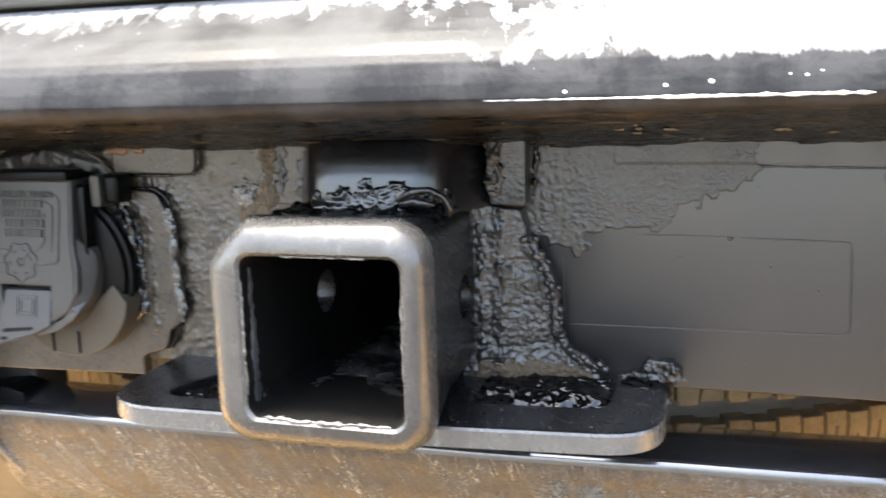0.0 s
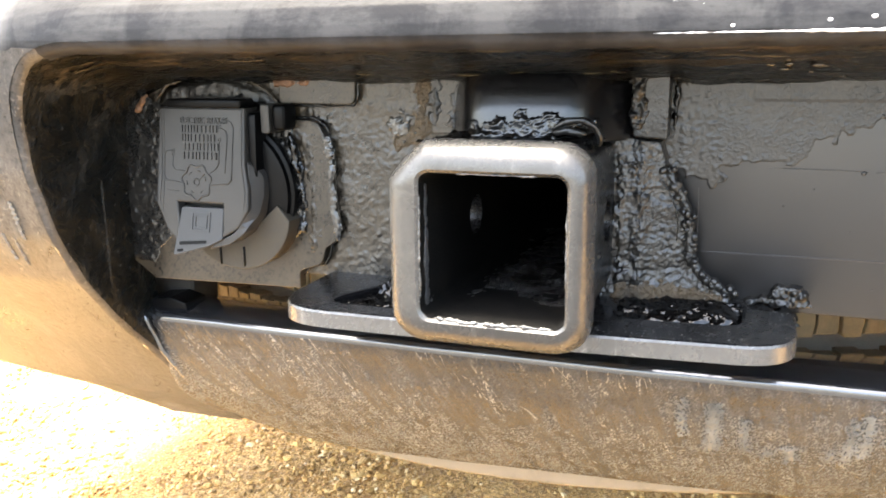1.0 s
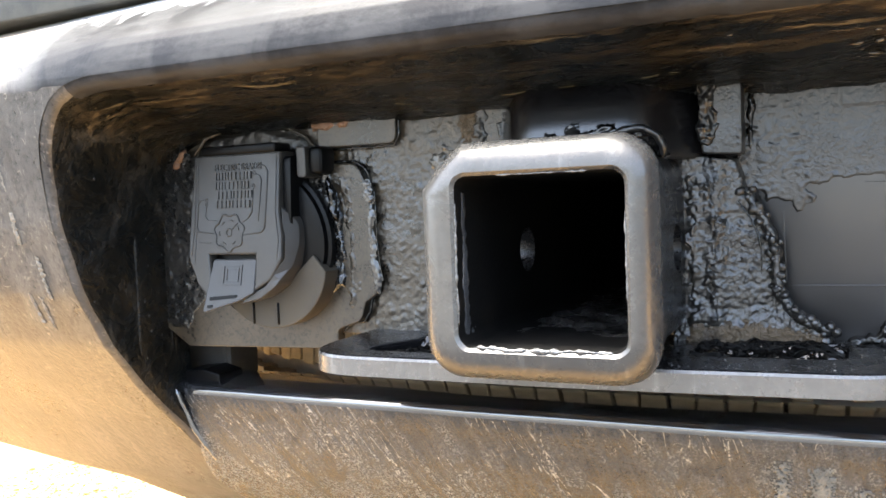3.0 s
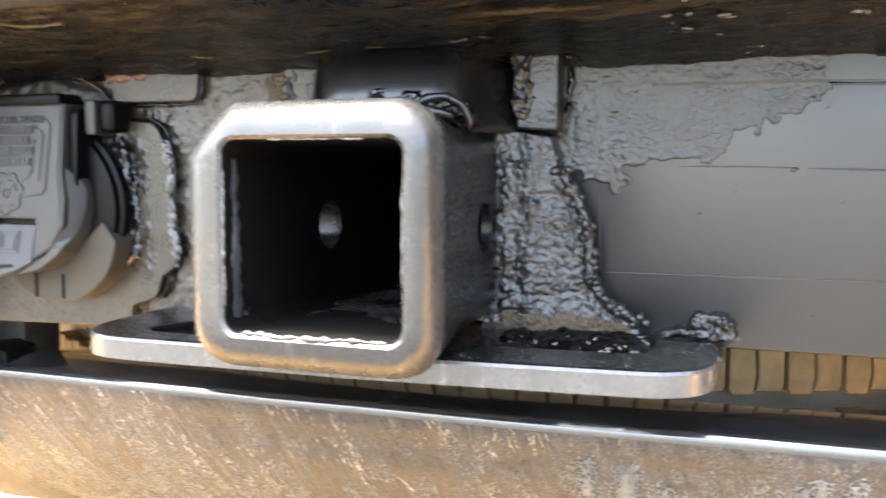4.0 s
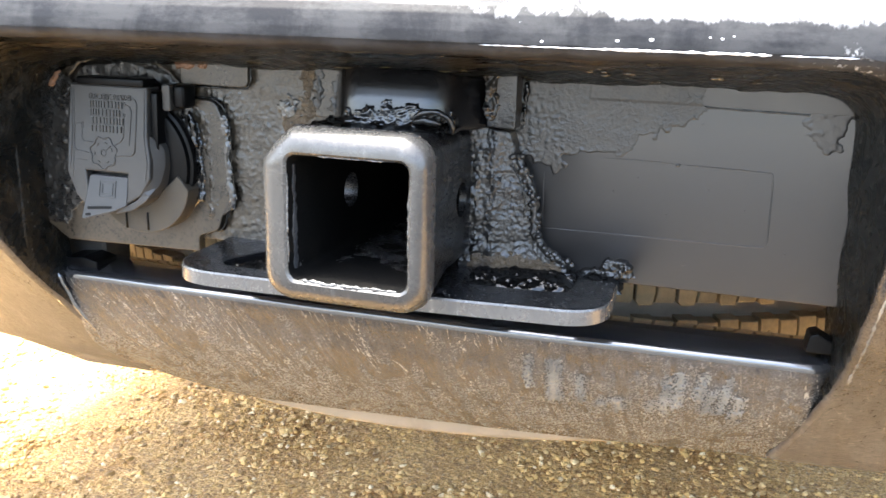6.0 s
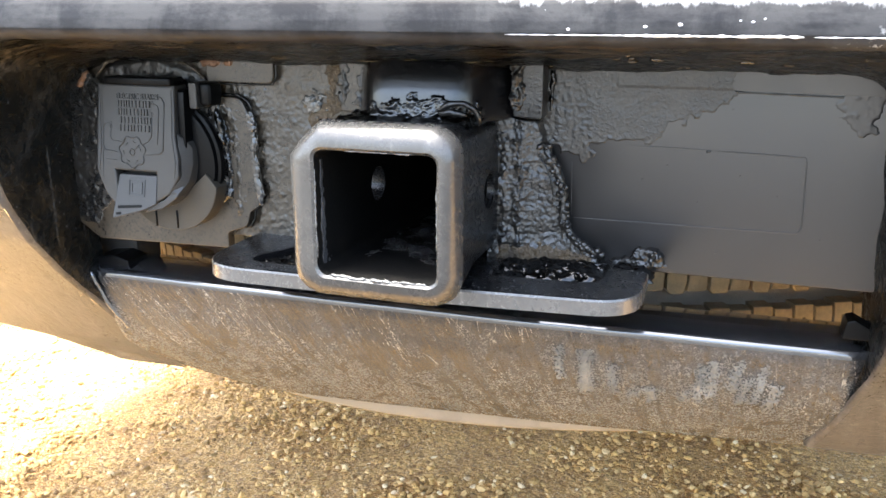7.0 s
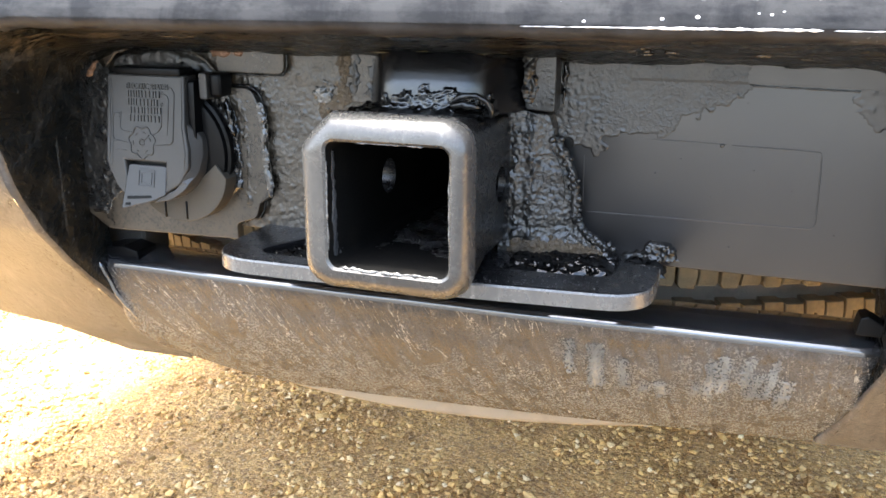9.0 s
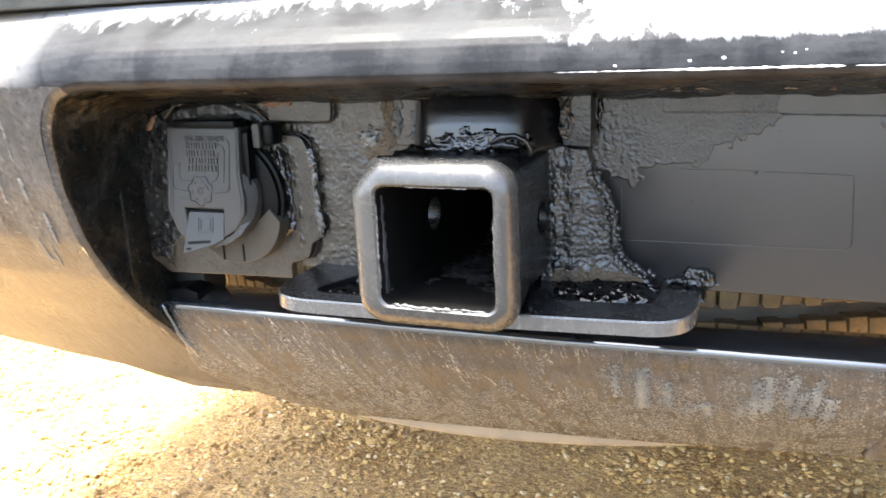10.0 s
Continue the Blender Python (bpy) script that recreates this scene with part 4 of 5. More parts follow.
# ---------------- tailgate and car body ----------------
def build_body():
    gate = thing("tailgate", (0, 0.05, 0.634), "dusty grey tailgate above the bumper", "car tailgate")
    bm = box(-0.85, 0.85, 0.0315, 0.06, 0.6313, 0.6670, 0.0014)
    add("lower_edge", bm, PANEL, gate, "dusty grey lower edge of the tailgate")
    bm = box(-0.85, 0.85, 0.0370, 0.075, 0.6685, 1.25, 0.004)
    add("panel", bm, PANEL, gate)
    body = thing("car_body", (0, 2.2, 0.33), "body of the parked car behind the bumper", "car body")
    add("shell", box(-0.86, 0.86, 0.13, 4.4, 0.66, 1.68, 0.08), PANEL, body)
    add("floor_pan", box(-0.84, 0.84, 0.20, 4.3, 0.60, 0.655, 0.01), DARK, body)
    for s in (-1, 1):
        x0, x1 = sorted((s * 0.78, s * 0.86))
        add("side_panel", box(x0, x1, 0.16, 4.3, 0.36, 0.66, 0.02), PANEL, body)


build_body()


# ---------------- tow hitch ----------------
CZ, HI = 0.525, 0.0254
HOLE_Y, HOLE_R = 0.0645, 0.0082


def section(half, radius, n=7):
    """A rounded square's outline, starting on its right side, with no point on the straight sides."""
    out = []
    for cx, cz, a0 in ((1, 1, 0), (-1, 1, 90), (-1, -1, 180), (1, -1, 270)):
        for j in range(n + 1):
            a = radians(a0 + 90 * j / n)
            out.append((cx * (half - radius) + radius * math.cos(a), cz * (half - radius) + radius * math.sin(a)))
    return out


def build_tube(hitch):
    bm = bmesh.new()
    n = 7
    # centre, half width, corner radius, depth: from the tube's back outside, round the mouth, to its back inside
    stations = [(-0.003, 0.0318, 0.0080, 0.24), (-0.003, 0.0318, 0.0080, 0.084), (-0.003, 0.0320, 0.0085, 0.045), (-0.003, 0.0352, 0.0110, 0.0190), (-0.003, 0.0366, 0.0120, 0.0105), (-0.0029, 0.0361, 0.0124, 0.0066),
                (-0.0026, 0.0347, 0.0118, 0.0034), (-0.0021, 0.0325, 0.0105, 0.0013), (-0.0013, 0.0299, 0.0085, 0.0002), (0, HI + 0.0016, 0.0050, 0.0), (0, HI + 0.0005, 0.0042, 0.0009), (0, HI, 0.0040, 0.0030), (0, HI, 0.0040, 0.045),
                (0, HI, 0.0040, 0.084), (0, HI, 0.0040, 0.24)]
    rings = []
    for i, (cx, half, radius, y) in enumerate(stations):
        pts = section(half, radius, n)
        if 3 <= i <= 8:
            # the upper corner on the socket's side is ground to a flat facet
            grown = section(half, radius * 1.12, n)
            a, b = Vector(grown[n + 1]), Vector(grown[2 * n + 1])
            for j in range(n + 1):
                pts[n + 1 + j] = tuple(Vector(grown[n + 1 + j]).lerp(a.lerp(b, j / n), 0.8))
        ring = []
        for a, b in pts:
            w = 0.0003 if 4 <= i <= 10 else 0.0
            ring.append(bm.verts.new((cx + a + w * fbm((a, y, b), 300, 3, 1.0), y + w * fbm((a, y, b), 200, 3, 4.0), CZ + b)))
        rings.append(ring)
    m = len(rings[0])
    sides = {m - 1: 1, 2 * n + 1: -1}
    for i in range(len(rings) - 1):
        for j in range(m):
            if j in sides and i in (1, 12):
                continue
            bm.faces.new((rings[i][j], rings[i + 1][j], rings[i + 1][(j + 1) % m], rings[i][(j + 1) % m]))
    hole_rings = {}
    for i in (1, 12):
        for j, s in sides.items():
            quad = [rings[i][j], rings[i + 1][j], rings[i + 1][(j + 1) % m], rings[i][(j + 1) % m]]
            x = quad[0].co.x
            circle = [bm.verts.new((x, HOLE_Y + HOLE_R * math.cos(2 * math.pi * k / 24), CZ + HOLE_R * math.sin(2 * math.pi * k / 24))) for k in range(24)]
            hole_rings[i, s] = circle
            edges = [bm.edges.new((circle[k], circle[(k + 1) % 24])) for k in range(24)]
            for a, b in zip(quad, quad[1:] + quad[:1]):
                e = bm.edges.get((a, b)) or bm.edges.new((a, b))
                edges.append(e)
            bmesh.ops.triangle_fill(bm, use_beauty=True, edges=edges)
    for s in (1, -1):
        a, b = hole_rings[1, s], hole_rings[12, s]
        for k in range(24):
            bm.faces.new((a[k], a[(k + 1) % 24], b[(k + 1) % 24], b[k]))
    bm.faces.new(rings[0])
    bmesh.ops.create_grid(bm, x_segments=1, y_segments=1, size=0.03, matrix=pose(0, 0.238, CZ, 90))
    ob = add("receiver_tube", bm, TUBE, hitch, "square steel receiver tube with a thick worn mouth", True, 32)
    ob.data.materials.append(BORE_SHADE)
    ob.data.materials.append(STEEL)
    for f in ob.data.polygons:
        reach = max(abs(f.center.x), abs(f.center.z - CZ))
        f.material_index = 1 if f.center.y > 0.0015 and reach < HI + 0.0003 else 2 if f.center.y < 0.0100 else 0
    return ob


def build_hitch():
    hitch = thing("tow_hitch", (0, 0.09, 0.485), "black-painted steel tow hitch with a square receiver tube, undercoated and muddy", "tow hitch")
    build_tube(hitch)
    crossbar = add("crossbar", box(0.0345, 0.62, 0.090, 0.142, 0.4865, 0.610, 0.0009, 2), BEAM, hitch, "smooth grey-black crossbar beam", True, 6)
    add("crossbar", box(-0.62, -0.0345, 0.090, 0.142, 0.4865, 0.610, 0.0009, 2), BEAM, hitch, "", True, 6)
    add("bridge", box(-0.036, 0.036, 0.093, 0.140, 0.5630, 0.608, 0.003), BEAM, hitch)
    # raised outline of a painted-over sticker and the seam above it
    def ridge(name, pts, r, label=""):
        bead(name, [(x, 0.0900, z) for x, z in pts], r, BEAM, crossbar, label, 0.25, 6, 90.0 + pts[0][0] * 50, 0.6, 0.0025)
    ridge("sticker_edge", [(0.0612, 0.5360), (0.0615, 0.5225), (0.0620, 0.5095)], 0.00026, "edge of a painted-over sticker")
    ridge("sticker_edge", [(0.0620, 0.5095), (0.1100, 0.5098), (0.1600, 0.5102), (0.1616, 0.5112), (0.1622, 0.5130), (0.1612, 0.5420), (0.1606, 0.5436)], 0.00034)
    ridge("sticker_edge", [(0.0870, 0.5450), (0.1090, 0.5449), (0.1230, 0.5445)], 0.00022)
    ridge("sticker_edge", [(0.1250, 0.5444), (0.1606, 0.5436)], 0.00034)
    bead("seam", [(0.080, 0.0902, 0.5718), (0.098, 0.0902, 0.5708), (0.133, 0.0902, 0.5700), (0.196, 0.0902, 0.5688)], 0.0007, TAR, crossbar, "dark seam along the beam", 0.2, 6, 97.0, 0.5, 0.003)
    add("seam_strip", slab(rounded([(0.080, 0.5720), (0.23, 0.5690), (0.23, 0.606), (0.080, 0.606)], 0.001), xz, 0.0896, 0.0906, 0.0002), BEAM, crossbar)
    for x, z, r in ((0.1210, 0.5440, 0.0009), (0.0935, 0.5300, 0.0005), (0.118, 0.521, 0.0004), (0.135, 0.534, 0.0004), (0.104, 0.537, 0.0004), (0.151, 0.526, 0.0004), (0.128, 0.4985, 0.0005), (0.170, 0.508, 0.0004)):
        bm = bmesh.new()
        bmesh.ops.create_icosphere(bm, subdivisions=1, radius=1)
        for v in bm.verts:
            v.co = Vector((x + v.co.x * r * 1.3, 0.0900 + v.co.y * r * 0.35, z + v.co.z * r))
        add("paint_nib", bm, BEAM, crossbar, "", True, 180)

    # safety-chain plate
    plate_line = rounded([(-0.102, 0.092), (-0.102, 0.0215), (0.0, 0.0240), (0.1005, 0.0330), (0.1005, 0.0770), (0.0845, 0.0775), (0.0845, 0.092)], [0.004, 0.026, 0.0, 0.023, 0.0025, 0.001, 0.001], 9)
    slot_r = rounded([(0.034, 0.0500), (0.0812, 0.0540), (0.0812, 0.082), (0.034, 0.082)], [0.003, 0.009, 0.003, 0.003], 6)
    slot_l = rounded([(-0.084, 0.0345), (-0.042, 0.0345), (-0.038, 0.064), (-0.068, 0.064)], 0.008, 6)
    plate = add("chain_plate", slab(plate_line, xy, 0.4905, 0.4832, 0.0013, (slot_r, slot_l)), PLATE, hitch, "flat steel safety-chain plate with two slots").data
    plate.materials.append(PLATE_EDGE)
    plate.polygons.foreach_set("material_index", [1 if abs(f.normal.z) < 0.9 and (f.center.y < 0.034 + 0.09 * max(0.0, f.center.x) or abs(f.center.x) > 0.092) else 0 for f in plate.polygons])
    # grit along the plate's free edge
    rng = random.Random(19)
    for k in range(34):
        x = rng.uniform(0.030, 0.099)
        y = 0.0262 + 0.09 * x + abs(rng.gauss(0, 0.009)) if k % 3 else rng.uniform(0.058, 0.076)
        x = x if k % 3 else rng.uniform(0.0835, 0.099)
        r = rng.uniform(0.00018, 0.00042)
        bm = bmesh.new()
        bmesh.ops.create_icosphere(bm, subdivisions=1, radius=r)
        for v in bm.verts:
            v.co = Vector((v.co.x * 1.4 + x, v.co.y + y, v.co.z * 0.7 + 0.4906))
        add("grit_speck", bm, FLAKE, hitch, "", True, 180)

    for k, pts in enumerate(([(-0.021, 0.0010, CZ - HI - 0.0002), (-0.008, 0.0008, CZ - HI - 0.0006), (0.006, 0.0008, CZ - HI - 0.0004), (0.0215, 0.0010, CZ - HI - 0.0002)],
                             [(-HI - 0.0002, 0.0012, CZ + 0.018), (-HI - 0.0004, 0.0010, CZ), (-HI - 0.0002, 0.0012, CZ - 0.019)],
                             [(HI + 0.0004, 0.0008, CZ + 0.014), (HI + 0.0006, 0.0008, CZ - 0.012)],
                             [(-0.012, 0.0010, CZ + HI + 0.0004), (0.016, 0.0010, CZ + HI + 0.0004)])):
        bead("flaked_edge", pts, (0.00058, 0.00034, 0.00028, 0.00024)[k], FLAKE, hitch, "flaked paint at the mouth's edge" if k < 2 else "", 1.1, 7, 50.0 + k, 1.0, 0.0008)
    # saddle over the tube
    swoop = [(0.092, 0.606), (0.0850, 0.6020), (0.0775, 0.5970), (0.0700, 0.5915), (0.0640, 0.5860), (0.0600, 0.5805), (0.0572, 0.5750), (0.0555, 0.5690), (0.0545, 0.5630), (0.0540, 0.5565), (0.0560, 0.5553), (0.070, 0.5553)]
    sz, sy = [p[1] for p in swoop[9::-1]], [p[0] for p in swoop[9::-1]]

    def turn_back(x):
        """How far the front lies back where it turns towards the ends."""
        def side(d, r, most, slope):
            return 0.0 if d < 0 else d * d / (2 * r) if d < most else most * most / (2 * r) + (d - most) * slope
        return side(x - 0.011, 0.0090, 0.012, 1.6) + side(-0.018 - x, 0.012, 0.012, 1.8)

    def saddle_fn(u, v):
        x = -0.0440 + 0.0825 * (0.5 - 0.5 * math.cos(math.pi * u))
        f = v * (len(swoop) - 1)
        i = min(int(f), len(swoop) - 2)
        y = swoop[i][0] + (swoop[i + 1][0] - swoop[i][0]) * (f - i)
        z = swoop[i][1] + (swoop[i + 1][1] - swoop[i][1]) * (f - i)
        return (x, min(0.092, y + turn_back(x)), z + 0.0003 * fbm((x, y, z), 60, 3, 2.0))
    add("saddle", grid_mesh("saddle", saddle_fn, 64, 33), SADDLE, hitch, "smooth black steel saddle welded over the tube")

    def saddle_y(x, z):
        y = float(np.interp(z, sz, sy))
        return min(0.092, y + turn_back(x))
    weld = [(-0.0270, 0.5550), (0.0255, 0.5550), (0.0250, 0.5610), (0.0205, 0.5665), (0.0150, 0.5650), (0.0105, 0.5660), (0.0060, 0.5685), (0.0010, 0.5650), (-0.0050, 0.5680), (-0.0085, 0.5640), (-0.0150, 0.5668), (-0.0200, 0.5630), (-0.0250, 0.5650)]
    crust("weld_bead", weld, saddle_y, lambda x, z, d: 0.0009 + 0.0012 * abs(fbm((x * 0.6, 0, z), 230, 4, 6.0)) + 0.0014 * max(0.0, min(1.0, (0.5600 - z) / 0.003)), WELD, hitch, "glossy wrinkled weld bead", 0.0005, 0.0034, 0.4, 520, 2.0, 300)
    bead("weld_curl", [(0.009, 0.0500, 0.5615), (0.015, 0.0490, 0.5650), (0.021, 0.0495, 0.5655), (0.0250, 0.0515, 0.5630), (0.0265, 0.0530, 0.5595), (0.0265, 0.0545, 0.5555)], 0.0013, CRUST, hitch, "", 0.3, 10, 3.0)
    bead("weld_bead", [(0.009, 0.0515, 0.5605), (0.015, 0.0505, 0.5615), (0.022, 0.0520, 0.5600)], 0.0015, CRUST, hitch, "", 0.35, 10, 8.0)
    crust("tar", [(-0.034, 0.030), (0.028, 0.030), (0.0285, 0.058), (-0.0335, 0.058)], None, lambda x, y, d: 0.0006 + 0.0006 * fbm((x, y, 0), 140, 3, 4.0) + 0.0030 * max(0.0, (y - 0.046) / 0.012), TAR, hitch, "", 0.0007, 0.0060, 0.3, 300, 6.0, 150,
          place=lambda x, y, h: (x - 0.003, y, CZ + 0.0320 + 0.0032 * max(0.0, min(1.0, (0.045 - y) / 0.026)) + h - 0.0006))

    # flanges beside the saddle
    fl = slab(rounded([(0.0355, 0.5570), (0.0490, 0.5562), (0.0490, 0.606), (0.0355, 0.606)], 0.0015, 3), xz, 0.0775, 0.091, 0.0007)
    add("flange", fl, CRUST_DULL, hitch, "short flange coated with undercoating")
    fl = slab(rounded([(-0.0500, 0.5562), (-0.0360, 0.5562), (-0.0360, 0.606), (-0.0500, 0.606)], 0.0015, 3), xz, 0.0775, 0.091, 0.0007)
    add("flange", fl, CRUST_MUD, hitch)
    crust("weld_bead", [(0.0345, 0.5660), (0.0370, 0.5590), (0.0395, 0.5600), (0.0425, 0.5690), (0.0405, 0.5760), (0.0425, 0.5860), (0.0400, 0.604), (0.0345, 0.604)], lambda x, z: 0.0780,
          lambda x, z, d: 0.0012 + 0.0026 * abs(fbm((x, 0, z * 0.6), 210, 4, 11.0)) + 0.0016 * max(0.0, (0.0395 - x) / 0.004), CRUST, hitch, "lumpy weld on the flange", 0.0005, 0.0020, 0.3, 500, 11.0, 260)
    crust("groove", [(0.0492, 0.5580), (0.0520, 0.5570), (0.0530, 0.604), (0.0500, 0.604)], lambda x, z: 0.0897, lambda x, z, d: 0.0016, TAR, hitch, "", 0.0006, 0.0010, 0.5, 300, 23.0)
    for x0, x1, seed in ((-0.0515, -0.0465, 13.0), (-0.0415, -0.0375, 15.0)):
        crust("wrinkle", [(x0, 0.5600), (x1, 0.5570), (x1 + 0.001, 0.5760), (x1, 0.604), (x0, 0.604), (x0 + 0.001, 0.5780)], lambda x, z: 0.0780, lambda x, z, d: 0.0006 + 0.0016 * abs(fbm((x, 0, z * 0.35), 260, 3, seed)), CRUST, hitch, "wrinkled dark coating" if x0 < -0.05 else "", 0.0005, 0.0026, 0.3, 420, seed, 210)

    # gusset between tube and crossbar, thick with coating
    gus = [(0.024, 0.558), (0.048, 0.556), (0.0495, 0.5440), (0.0520, 0.5385), (0.0565, 0.5330), (0.0592, 0.5230), (0.0598, 0.5130), (0.0600, 0.5075), (0.0645, 0.5000), (0.0730, 0.4950), (0.0770, 0.4925), (0.0770, 0.4870), (0.024, 0.4870)]

    def gus_h(x, z, d):
        lean = max(0.0, min(1.0, (0.058 - x) / 0.026))
        foot = max(0.0, min(1.0, (0.502 - z) / 0.012))
        ridge = math.exp(-((x - 0.040 - 0.0012 * fbm((0, 0, z), 90, 2, 3.0)) / 0.0022) ** 2)
        return 0.0050 + 0.0060 * lean + 0.0020 * foot + 0.0012 * ridge + 0.0006 * fbm((x, 0, z), 110, 4, 9.0) + 0.0008 * abs(fbm((x, 4, z), 520, 3, 5.0))
    crust("gusset", gus, lambda x, z: 0.0905, gus_h, CRUST_LUMPS, hitch, "gusset thickly coated with lumpy undercoating", 0.0005, 0.0012, 0.05, 420, 2.0)
    crust("wrinkle", [(0.0300, 0.5500), (0.0375, 0.5460), (0.0400, 0.5300), (0.0385, 0.5120), (0.0400, 0.4960), (0.0300, 0.4960)], lambda x, z: 0.0905 - gus_h(x, z, 1),
          lambda x, z, d: 0.0006 + 0.0020 * abs(fbm((x, 7, z * 0.5), 170, 4, 27.0)), CRUST_LUMPS, hitch, "wrinkled coating beside the tube", 0.0005, 0.0030, 0.3, 400, 27.0, 200)
    edge = [(0.0490, 0.0845, 0.5450), (0.0515, 0.0842, 0.5390), (0.0555, 0.0840, 0.5330), (0.0580, 0.0838, 0.5270), (0.0592, 0.0838, 0.5200), (0.0588, 0.0838, 0.5130), (0.0600, 0.0838, 0.5070), (0.0640, 0.0836, 0.5010), (0.0715, 0.0838, 0.4965), (0.0775, 0.0850, 0.4935)]
    bead("weld_bead", edge, 0.0017, CRUST_LUMPS, hitch, "beaded edge of undercoating", 0.5, 9, 21.0)
    bead("crease", [(p[0] - 0.0046, p[1] - 0.0022, p[2] + 0.0012) for p in edge[1:6]], 0.0003, TAR, hitch, "", 0.5, 7, 25.0)
    rng = random.Random(8)
    for a, b in zip(edge, edge[1:]):
        for k in range(7):
            t = rng.random()
            p = Vector(a).lerp(Vector(b), t) + Vector((rng.uniform(-0.0022, 0.0022), rng.uniform(-0.0022, 0.0008), rng.uniform(-0.0012, 0.0012)))
            bm = bmesh.new()
            bmesh.ops.create_icosphere(bm, subdivisions=2, radius=rng.uniform(0.0009, 0.0019))
            for v in bm.verts:
                v.co = v.co * (1 + 0.3 * fbm(v.co, 500, 2, t * 9)) + p
            add("droplet", bm, CRUST_LUMPS, hitch, "", True, 180)
    crust("mud_strip", [(0.030, 0.4880), (0.0745, 0.4900), (0.0740, 0.4925), (0.0660, 0.4945), (0.056, 0.4965), (0.045, 0.4960), (0.036, 0.4975), (0.030, 0.4960)], lambda x, z: 0.0905 - gus_h(x, z, 1),
          lambda x, z, d: 0.0008, TAN_MUD, hitch, "dry tan mud along the foot of the gusset", 0.0005, 0.0028, 0.5, 500, 5.0, 330)

    # ragged undercoating on the crossbar
    patch = [(0.046, 0.606), (0.046, 0.545), (0.0500, 0.5410), (0.0545, 0.5405), (0.0605, 0.5395), (0.0675, 0.5360), (0.0700, 0.5400), (0.0740, 0.5435), (0.0790, 0.5450), (0.0960, 0.5460), (0.1030, 0.5520), (0.1095, 0.5570), (0.1120, 0.5605), (0.1170, 0.5590), (0.1250, 0.5610), (0.1300, 0.5670), (0.1285, 0.5720), (0.136, 0.590), (0.14, 0.606)]

    def coat_h(x, z, d):
        thick = max(0.0, min(1.0, (0.088 - x) / 0.04))
        return 0.00014 + 0.0005 * thick + 0.00016 * math.exp(-(d / 0.0018) ** 2) + (0.00016 + 0.0005 * thick) * abs(fbm((x, 1, z), 380, 3, 3.0))
    crust("undercoating", patch, lambda x, z: 0.0897 if z > 0.5712 and x > 0.08 else 0.0900, coat_h, CRUST_DULL, crossbar, "ragged patch of grey undercoating", 0.0006, 0.0048, 0.2, 500, 4.0, 150)
    crust("undercoating", [(0.1690, 0.5740), (0.1700, 0.5640), (0.1750, 0.5580), (0.1810, 0.5520), (0.1860, 0.5560), (0.190, 0.574)], lambda x, z: 0.0899, lambda x, z, d: 0.0001 + 0.00022 * abs(fbm((x, 1, z), 380, 3, 3.0)), BEAM, crossbar, "", 0.0006, 0.0045, 0.4, 420, 6.0, 210)
    crust("undercoating", [(0.0780, 0.4880), (0.0820, 0.4915), (0.0890, 0.4940), (0.0940, 0.4985), (0.1000, 0.4990), (0.1050, 0.4960), (0.1065, 0.4915), (0.103, 0.4880)], lambda x, z: 0.0900, lambda x, z, d: 0.0022 + 0.0016 * abs(fbm((x, 1, z), 260, 3, 3.0)), CRUST, crossbar, "clump of undercoating", 0.0005, 0.0020, 0.5, 420, 7.0)
    crust("undercoating", [(0.100, 0.4885), (0.103, 0.4915), (0.107, 0.4905), (0.109, 0.4890)], lambda x, z: 0.0900, lambda x, z, d: 0.0006, CRUST_MUD, crossbar, "", 0.0006, 0.0010, 0.5, 420, 37.0)

    # tar on the chain plate
    def tar(x0, x1, y0, y1, z, seed, h=0.0035):
        def fn(u, v):
            x, y = x0 + (x1 - x0) * u, y0 + (y1 - y0) * v
            e = min(1.0, 6 * min(u, 1 - u, v, 1 - v))
            ex = (0.0025 * fbm((x, y, 0), 170, 3, seed)) * (1 - e)
            return (x + ex, y + ex, z - 0.004 + (0.004 + h * max(0.0, 0.5 + fbm((x * 0.8, y * 1.5, 0), 300, 3, seed))) * e ** 0.7)
        return grid_mesh("tar", fn, 110, 60)
    add("tar", tar(0.026, 0.0830, 0.062, 0.090, 0.4898, 3.0, 0.0016), TAR, hitch, "pool of wet black tar in the slot")
    add("tar", tar(0.072, 0.102, 0.076, 0.093, 0.4890, 9.0, 0.0014), TAR, hitch)
    add("tar", tar(0.026, 0.048, 0.034, 0.064, 0.4893, 15.0, 0.0012), TAR, hitch)
    add("tar", tar(-0.090, -0.034, 0.030, 0.070, 0.4862, 17.0, 0.0022), TAR, hitch)
    add("tar", tar(-0.074, -0.030, 0.058, 0.090, 0.4885, 5.0, 0.0052), TAR, hitch, "heap of wrinkled black tar")
    crust("scuff", [(0.0045, 0.5010), (0.0095, 0.5005), (0.0085, 0.5300), (0.0075, 0.5460), (0.0050, 0.5470)], None, lambda y, z, d: 0.00025, SMEAR_GREY, hitch, "pale scuff inside the receiver", 0.0004, 0.0012, 0.4, 600, 44.0, 330,
          place=lambda y, z, h: (-HI + h, y, z))
    crust("scuff", [(0.0080, 0.4998), (0.0160, 0.4998), (0.0140, 0.5020), (0.0100, 0.5050)], None, lambda y, z, d: 0.00025, SMEAR_GREY, hitch, "", 0.0004, 0.0022, 0.4, 600, 46.0, 500, place=lambda y, z, h: (-HI + h, y, z))
